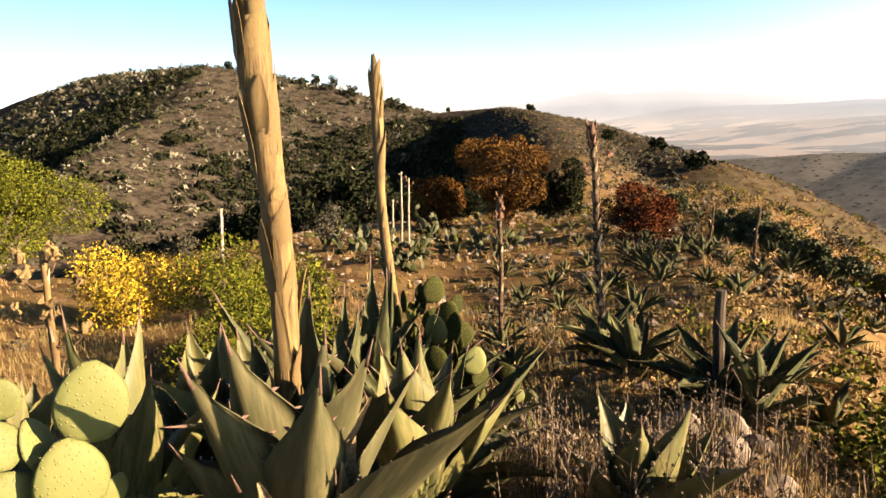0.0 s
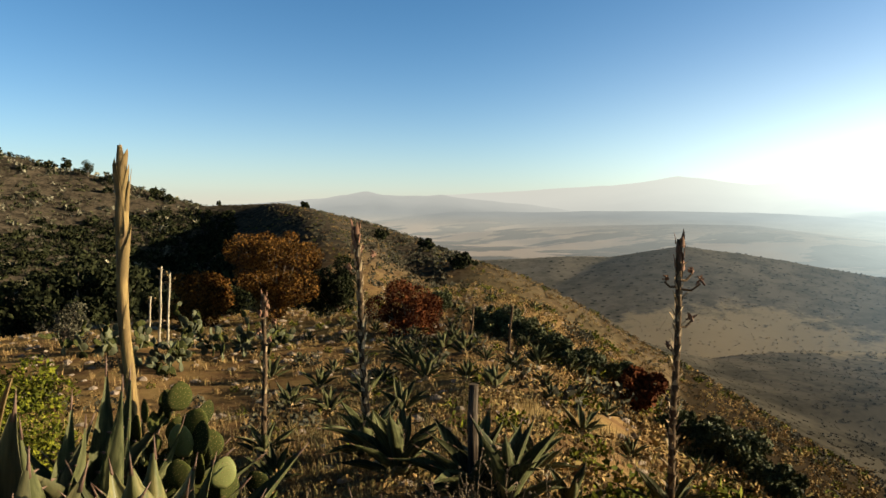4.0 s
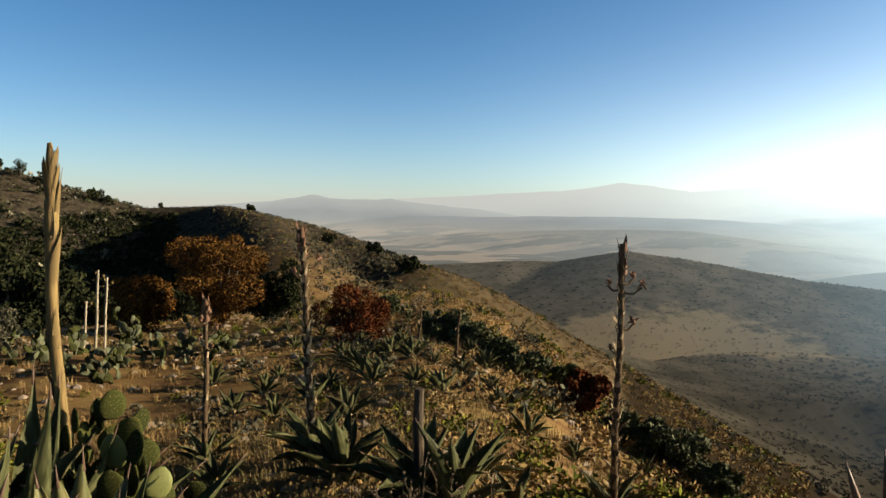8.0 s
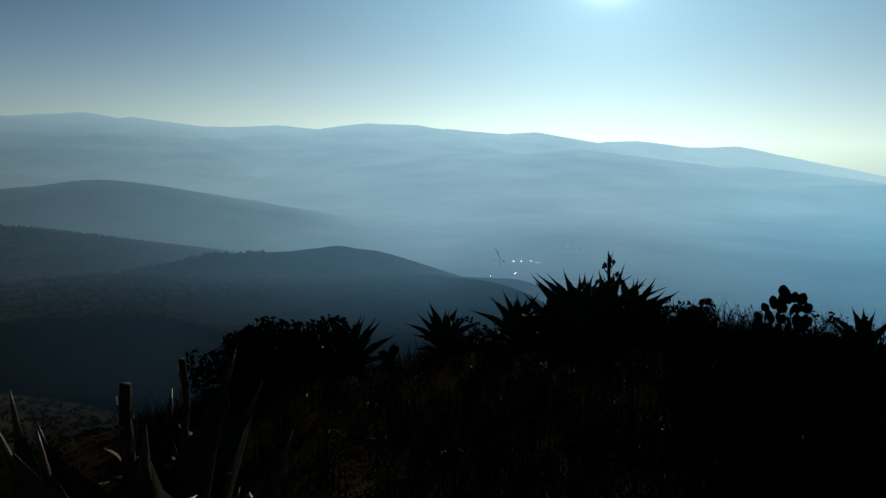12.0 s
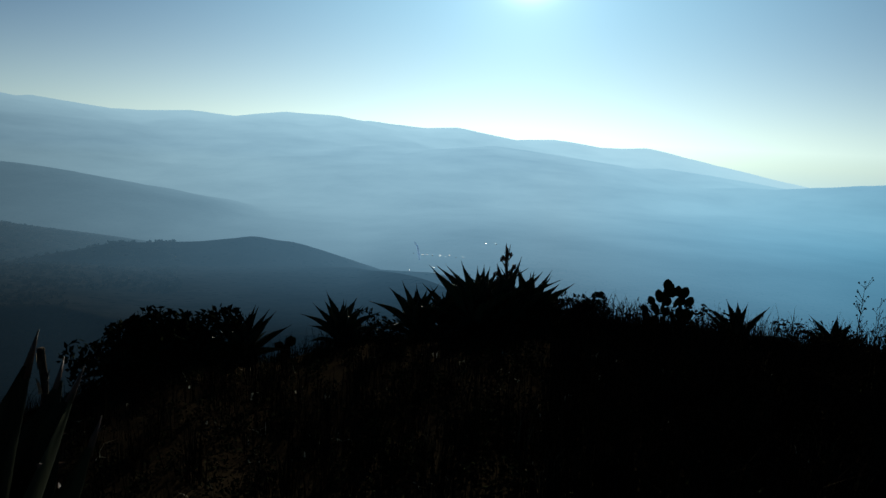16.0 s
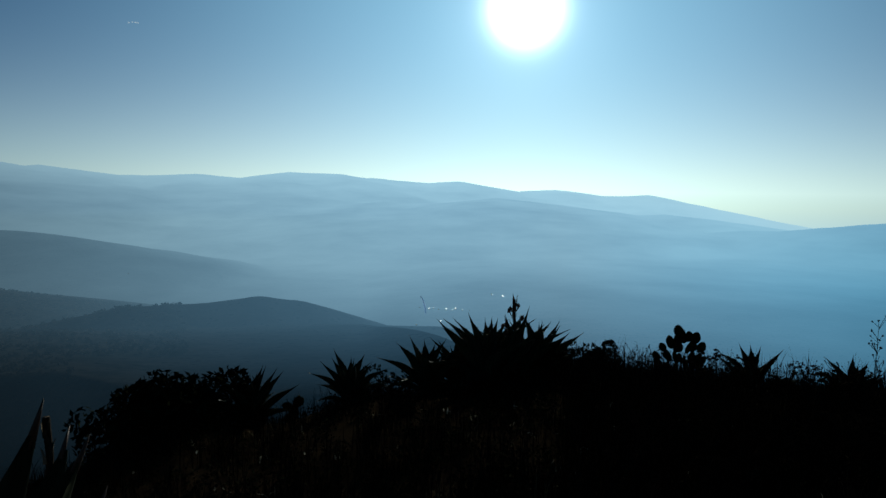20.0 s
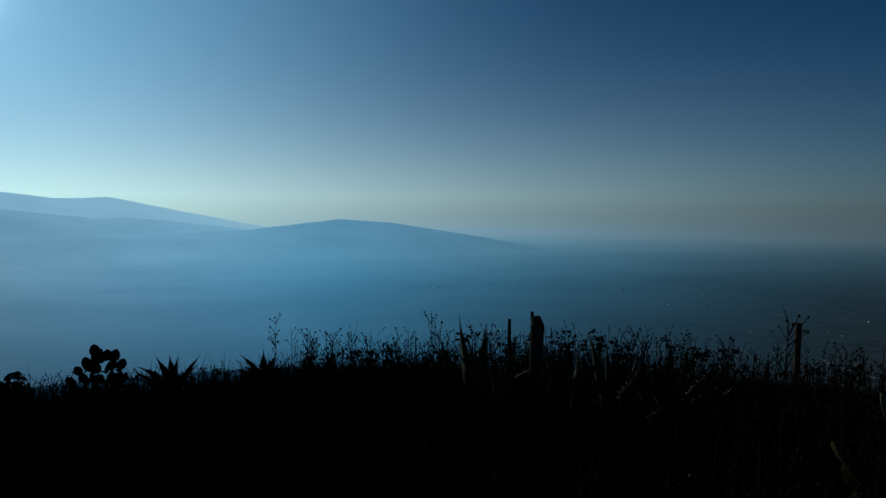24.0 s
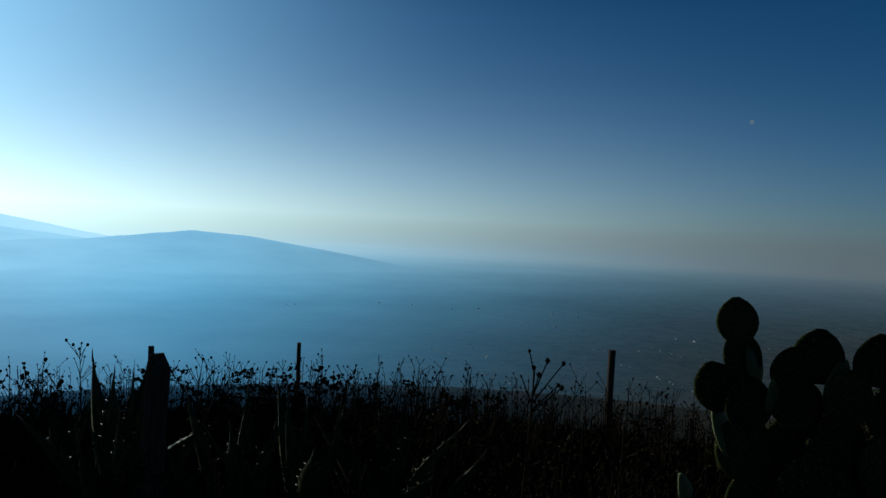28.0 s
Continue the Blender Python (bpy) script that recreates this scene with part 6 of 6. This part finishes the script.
tagged(scrub("scrub", strewn(260, -45, 34, 10, 70, 7, 1.3), 0.4, 60, 0.13, LEAF_GREY, 7), "low grey-green scrub on the slope", "scrub", kind="stuff")
tagged(scrub("scrub", strewn(420, -5, 45, 8, 60, 8, 1.3), 0.32, 60, 0.14, LEAF_OLIVE, 8), "low olive scrub on the slope", "scrub", kind="stuff")
tagged(scrub("tussocks", off_the_bare_patch(strewn(3300, -22, 44, 5.5, 64, 17, 1.35)), 0.24, 44, 0.13, TUSSOCK, 17), "low olive tussocks covering the slope", "scrub", kind="stuff")
tagged(scrub("scrub", strewn(3600, -3, 52, 34, 170, 18, 1.4), 0.5, 26, 0.2, TUSSOCK, 18), "straw-brown scrub on the falling slope", "scrub", kind="stuff")
tagged(scrub("scrub", strewn(800, 0, 52, 26, 150, 19, 1.4), 0.55, 40, 0.18, LEAF_OLIVE, 19), "green scrub on the falling slope", "scrub", kind="stuff")
tagged(scrub("hill_scrub", off_the_ridge(strewn(9000, -60, 19, 75, 330, 9, 1.8)), 0.75, 18, 0.3, LEAF_GREY, 9), "grey scrub covering the far hill", "scrub", kind="stuff")
tagged(scrub("hill_scrub", off_the_ridge(strewn(1500, -60, 19, 60, 300, 10, 1.8)), 1.3, 28, 0.3, LEAF_DARK, 10), "dark scrub dotting the far hill", "scrub", kind="stuff")
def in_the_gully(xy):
    """The shade band on the spur's steep west side, from crest to gully bottom, by angle of view."""
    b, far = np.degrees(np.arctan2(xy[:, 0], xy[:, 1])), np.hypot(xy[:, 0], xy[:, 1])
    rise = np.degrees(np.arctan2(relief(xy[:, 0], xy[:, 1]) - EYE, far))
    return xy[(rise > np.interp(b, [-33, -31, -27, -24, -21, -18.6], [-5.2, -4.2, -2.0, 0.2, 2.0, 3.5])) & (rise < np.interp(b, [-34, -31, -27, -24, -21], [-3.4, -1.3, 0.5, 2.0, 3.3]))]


tagged(scrub("hill_scrub", off_the_ridge(strewn(2600, -60, 19, 75, 330, 33, 1.8)), 0.9, 16, 0.34, PALE_SCRUB, 33, 0.9), "pale grey-green agaves and shrubs dotting the far hill", "scrub", kind="stuff")
# dense dark scrub added where the far gully lies in shade
tagged(scrub("gully_scrub", in_the_gully(strewn(15000, -35, -18.5, 108, 290, 32, 1.6)), 0.8, 22, 0.3, LEAF_DARK, 32), "dark scrub added to stand for the gully's shade band", "scrub", kind="stuff")
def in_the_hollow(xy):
    """The shaded west side of the hollow behind the orange tree, by angle of view."""
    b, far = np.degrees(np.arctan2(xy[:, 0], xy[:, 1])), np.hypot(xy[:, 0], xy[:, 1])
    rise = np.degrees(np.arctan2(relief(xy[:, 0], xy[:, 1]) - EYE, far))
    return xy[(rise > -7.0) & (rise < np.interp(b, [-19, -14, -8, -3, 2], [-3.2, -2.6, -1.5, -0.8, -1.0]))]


# near-black scrub laid over the hollow in place of its cast shade
tagged(scrub("hollow_scrub", in_the_hollow(strewn(9000, -19, 1.5, 46, 250, 34, 1.6)), 0.9, 22, 0.3, LEAF_DARK, 34), "dark scrub standing for the hollow's shade and trees", "scrub", kind="stuff")
tagged(scrub("scrub", strewn(420, 36, 56, 6, 26, 29, 1.4), 0.3, 44, 0.14, LEAF_OLIVE, 29), "olive scrub above the brow", "scrub", kind="stuff")
tagged(scrub("hill_scrub", off_the_ridge(strewn(6500, -60, 19, 70, 330, 31, 1.8)), 0.6, 16, 0.32, LEAF_GREEN, 31), "small dark green shrubs on the far hill", "scrub", kind="stuff")
tagged(scrub("hill_scrub", strewn(2600, -4, 20, 60, 215, 20, 1.5), 0.5, 24, 0.22, LEAF_GREY, 20), "low grey scrub along the ridge", "scrub", kind="stuff")
tagged(scrub("scrub", strewn(2600, 21, 50, 15, 80, 22, 1.4), 0.36, 34, 0.16, TUSSOCK, 22), "brown scrub on the steep side of the slope", "scrub", kind="stuff")
tagged(scrub("scrub", strewn(700, 21, 50, 15, 85, 23, 1.4), 0.5, 44, 0.16, LEAF_GREY, 23), "grey scrub on the steep side of the slope", "scrub", kind="stuff")
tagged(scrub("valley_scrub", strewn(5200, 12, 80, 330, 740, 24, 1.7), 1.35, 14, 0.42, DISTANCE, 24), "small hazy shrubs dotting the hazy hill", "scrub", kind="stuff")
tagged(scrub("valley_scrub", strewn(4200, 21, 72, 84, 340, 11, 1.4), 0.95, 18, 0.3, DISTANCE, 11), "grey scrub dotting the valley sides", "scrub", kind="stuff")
# dark cover added so the brow's lit soil reads black against the light
tagged(scrub("brow_scrub", strewn(9000, 38, 205, 1.5, 17, 13, 1.5), 0.23, 50, 0.1, LEAF_DARK, 13), "low scrub covering the brow, near-black as backlit ground", "scrub", kind="stuff")
xy = strewn(150, 72, 200, 1.7, 7.5, 35, 1.4)
tagged(blades("bleached_grass", xy, 0.06 + 0.12 * np.random.RandomState(7).rand(len(xy)) ** 2, 3, 0.005, GLINT, 35, 1.9), "single blades of grass coloured pale as sun glints", "grass", kind="stuff")
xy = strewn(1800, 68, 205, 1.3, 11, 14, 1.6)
tagged(blades("dark_grass", xy, 0.2 + 0.25 * np.random.RandomState(5).rand(len(xy)), 14, 0.004, WEED, 14, 0.7), "dead grass on the brow, coloured dark as backlit", "grass", kind="stuff")
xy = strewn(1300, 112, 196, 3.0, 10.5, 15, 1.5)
tagged(blades("dark_grass", xy, 0.3 + 0.3 * np.random.RandomState(6).rand(len(xy)), 13, 0.005, WEED, 15, 0.6), "tall dead grass among the weeds, coloured dark as backlit", "grass", kind="stuff")
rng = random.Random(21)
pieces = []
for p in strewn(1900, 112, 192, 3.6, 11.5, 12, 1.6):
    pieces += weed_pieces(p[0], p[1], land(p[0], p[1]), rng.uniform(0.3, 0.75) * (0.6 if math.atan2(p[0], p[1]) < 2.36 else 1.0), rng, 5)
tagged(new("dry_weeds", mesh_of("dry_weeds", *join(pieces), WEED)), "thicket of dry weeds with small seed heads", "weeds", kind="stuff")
def umbel_weed(at, high, rng, heads=7):
    """A dry weed whose upper branches end level, each in a flat tuft of seeds."""
    e = thing("umbel_weed", at, "dry weed with flat dark seed tufts", "weed", "weeds with flat heads", rng.random() * 360)
    r = 0.006
    stems = [tube([(0, 0, -0.05), (0.01, 0.01, high * 0.5), (0.0, 0.02, high * 0.78)], [r, r * 0.8, r * 0.6], 4, 0, 0, False)]
    tufts = []
    for k in range(heads):
        a, q = k * 2.4 + rng.random(), high * rng.uniform(0.06, 0.3)
        p = Vector((math.cos(a) * q, math.sin(a) * q, high * rng.uniform(0.88, 1.0)))
        stems.append(tube([(0, 0.01, high * rng.uniform(0.4, 0.7)), (p.x * 0.7, p.y * 0.7, p.z * 0.86), tuple(p)], [r * 0.6, r * 0.5, r * 0.4], 3, 0, 0, False))
        for _ in range(8):
            c = p + Vector((rng.uniform(-1, 1), rng.uniform(-1, 1), rng.uniform(-0.3, 0.5))) * 0.035
            g = rng.uniform(0.009, 0.017)
            tufts.append(tube([tuple(c - Vector((0, 0, g * 0.5))), tuple(c), tuple(c + Vector((0, 0, g * 0.6)))], [g * 0.4, g, g * 0.3], 5))
    for k in range(9):
        a, h0 = rng.random() * 6.28, high * rng.uniform(0.05, 0.6)
        q = Vector((math.cos(a), math.sin(a), 0.5)) * rng.uniform(0.06, 0.14)
        stems.append(tube([(0, 0, h0), tuple(Vector((0, 0, h0)) + q * 0.6), tuple(Vector((0, 0, h0)) + q + Vector((0, 0, -0.02)))], [0.004, 0.011, 0.002], 3, 0, 0, False))
    tagged(part("stem", mesh_of("stem", *join(stems), WEED), e), kind="stuff")
    tagged(part("seed_head", mesh_of("seed_head", *join(tufts), WEED), e), kind="stuff")
    return e


kinds = [umbel_weed((0, 0, 0), h, rng, n) for h, n in ((0.55, 7), (0.7, 9), (0.45, 6), (0.62, 11))]
for k, (px, py) in enumerate(strewn(190, 118, 182, 4.3, 7.6, 63, 1.5)):
    put = pose(px, py, land(px, py), rng.uniform(-8, 8), rng.uniform(-8, 8), rng.random() * 360) @ Matrix.Scale(rng.uniform(0.7, 1.15), 4)
    if k < 4:
        kinds[k].matrix_basis = put
    else:
        copy_thing(kinds[k % 4], put)
for x, y, top in ((4.47, -5.21, 0.6), (2.17, -4.45, 0.95), (0.62, -5.31, 1.16), (0.96, -5.3, 0.9), (1.5, -5.6, 0.85), (1.9, -5.9, 0.8), (3.3, -5.3, 0.75), (2.7, -5.0, 0.8), (0.3, -5.6, 0.95), (2.5, -5.6, 0.75), (3.8, -6.0, 0.7), (5.2, -5.6, 0.55), (6.1, -5.9, 0.5)):
    z = land(x, y)
    e = thing("tall_weed", (x, y, z), "tall dry weed with a branching seed head", "weed", "tall weeds")
    got = weed_pieces(0, 0, 0, (top - z) * 0.9, rng, 22)
    part("stem", mesh_of("stem", *join(got[:1]), WEED), e)
    tagged(part("seed_head", mesh_of("seed_head", *join(got[1:]), WEED), e), kind="stuff")

# ---- far off: houses in the valley, and the day moon ----
rng = random.Random(33)
ROADS = (((98.5, -8.2), (103.5, -8.9), 9), ((104.2, -7.5), (106.4, -7.8), 3), ((96.0, -9.4), (101.5, -9.5), 3), ((75.8, -6.1), (76.0, -6.15), 1), ((142.0, -6.4), (144.0, -6.6), 2), ((154.6, -9.7), (156.8, -10.3), 5), ((157.6, -9.1), (160.6, -10.9), 9),
         ((158.4, -11.2), (164.8, -13.4), 12), ((170.4, -10.0), (178.4, -12.1), 22), ((172.8, -8.5), (175.2, -9.1), 7), ((167.5, -9.1), (172.4, -8.8), 6), ((150.0, -6.2), (170.0, -6.6), 12), ((162.0, -7.4), (182.0, -7.8), 14))
for (b0, e0), (b1, e1), n in ROADS:
    for k in range(n):
        u = (k + rng.random()) / n
        b, el = b0 + (b1 - b0) * u + rng.uniform(-0.12, 0.12), e0 + (e1 - e0) * u + rng.uniform(-0.08, 0.08)
        d = 130 / math.tan(radians(-el))
        x, y, z = spot(b, d)
        s = d / 1190 * rng.uniform(1.0, 2.4)
        h = thing("house", (x, y, z + 1.5), "tiny whitewashed house in the hazy valley", "house", "houses in the valley", rng.random() * 180)
        bm = bmesh.new()
        bmesh.ops.create_cube(bm, size=1.0, matrix=Matrix.Translation((0, 0, s * 0.3)) @ Matrix.Diagonal((s * 1.6, s, s * 0.8, 1)))
        me = bpy.data.meshes.new("wall")
        bm.to_mesh(me)
        bm.free()
        me.materials.append(WALL)
        part("wall", me, h)
        part("roof", mesh_of("roof", [(-s * .85, -s * .55, s * .7), (s * .85, -s * .55, s * .7), (s * .85, s * .55, s * .7), (-s * .85, s * .55, s * .7), (-s * .85, 0, s * .74), (s * .85, 0, s * .74)],
                             [(0, 1, 5, 4), (2, 3, 4, 5), (0, 4, 3), (1, 2, 5), (3, 2, 1, 0)], ROOF), h)
x, y, z = spot(99.4, 850)
smoke = thing("smoke_plume", (x, y, z), "thin white plume of smoke over the valley", "smoke")
part("plume", mesh_of("plume", *tube([(0, 0, 0), (0.5, 0.5, 6), (0, 2, 12), (-2, 4, 18), (-5, 8, 24)], [0.5, 0.9, 1.2, 1.0, 0.5], 8, 0.3, 3), SMOKE, True), smoke)
for b, el, size, lab in ((59.7, 5.3, 26, "small white puff of cloud low in the sky"), (61.2, 5.05, 9, "tiny white puff of cloud beside a larger one"), (76.2, 12.9, 30, "thin white wisp of cloud")):
    puffs = []
    for k in range(9):
        u = rng.uniform(-1, 1)
        c = Vector((u * size * 1.5, rng.uniform(-0.3, 0.3) * size, (0.35 * u + rng.uniform(-0.25, 0.25)) * size * (0.7 if el < 10 else 0.15)))
        r = size * rng.uniform(0.12, 0.34) * (1 - 0.5 * abs(u)) * (1.0 if el < 10 else 0.5)
        puffs.append(tube([tuple(c + Vector((-r * 1.6, 0, -r * 0.3))), tuple(c + Vector((-r * 0.6, 0, 0))), tuple(c + Vector((r * 0.6, 0, r * 0.1))), tuple(c + Vector((r * 1.6, 0, r * 0.3)))], [r * 0.2, r * 0.8, r * 0.7, r * 0.15], 8, 0.3, k))
    cloud = tagged(new("cloud", mesh_of("cloud", *join(puffs), CLOUD, True)), lab, "cloud", "wisps of cloud")
    cloud.matrix_basis = pose(4600 * math.sin(radians(b)) * math.cos(radians(el)), 4600 * math.cos(radians(b)) * math.cos(radians(el)), 4600 * math.sin(radians(el)), 0, 0, -b)
bm = bmesh.new()
bmesh.ops.create_uvsphere(bm, u_segments=20, v_segments=12, radius=14)
me = bpy.data.meshes.new("moon")
bm.to_mesh(me)
bm.free()
me.materials.append(MOON)
moon = tagged(new("moon", me), "pale daytime moon in the blue sky", "moon")
moon.matrix_basis = pose(4700 * math.sin(radians(179.3)) * math.cos(radians(9.4)), 4700 * math.cos(radians(179.3)) * math.cos(radians(9.4)), 4700 * math.sin(radians(9.4)))
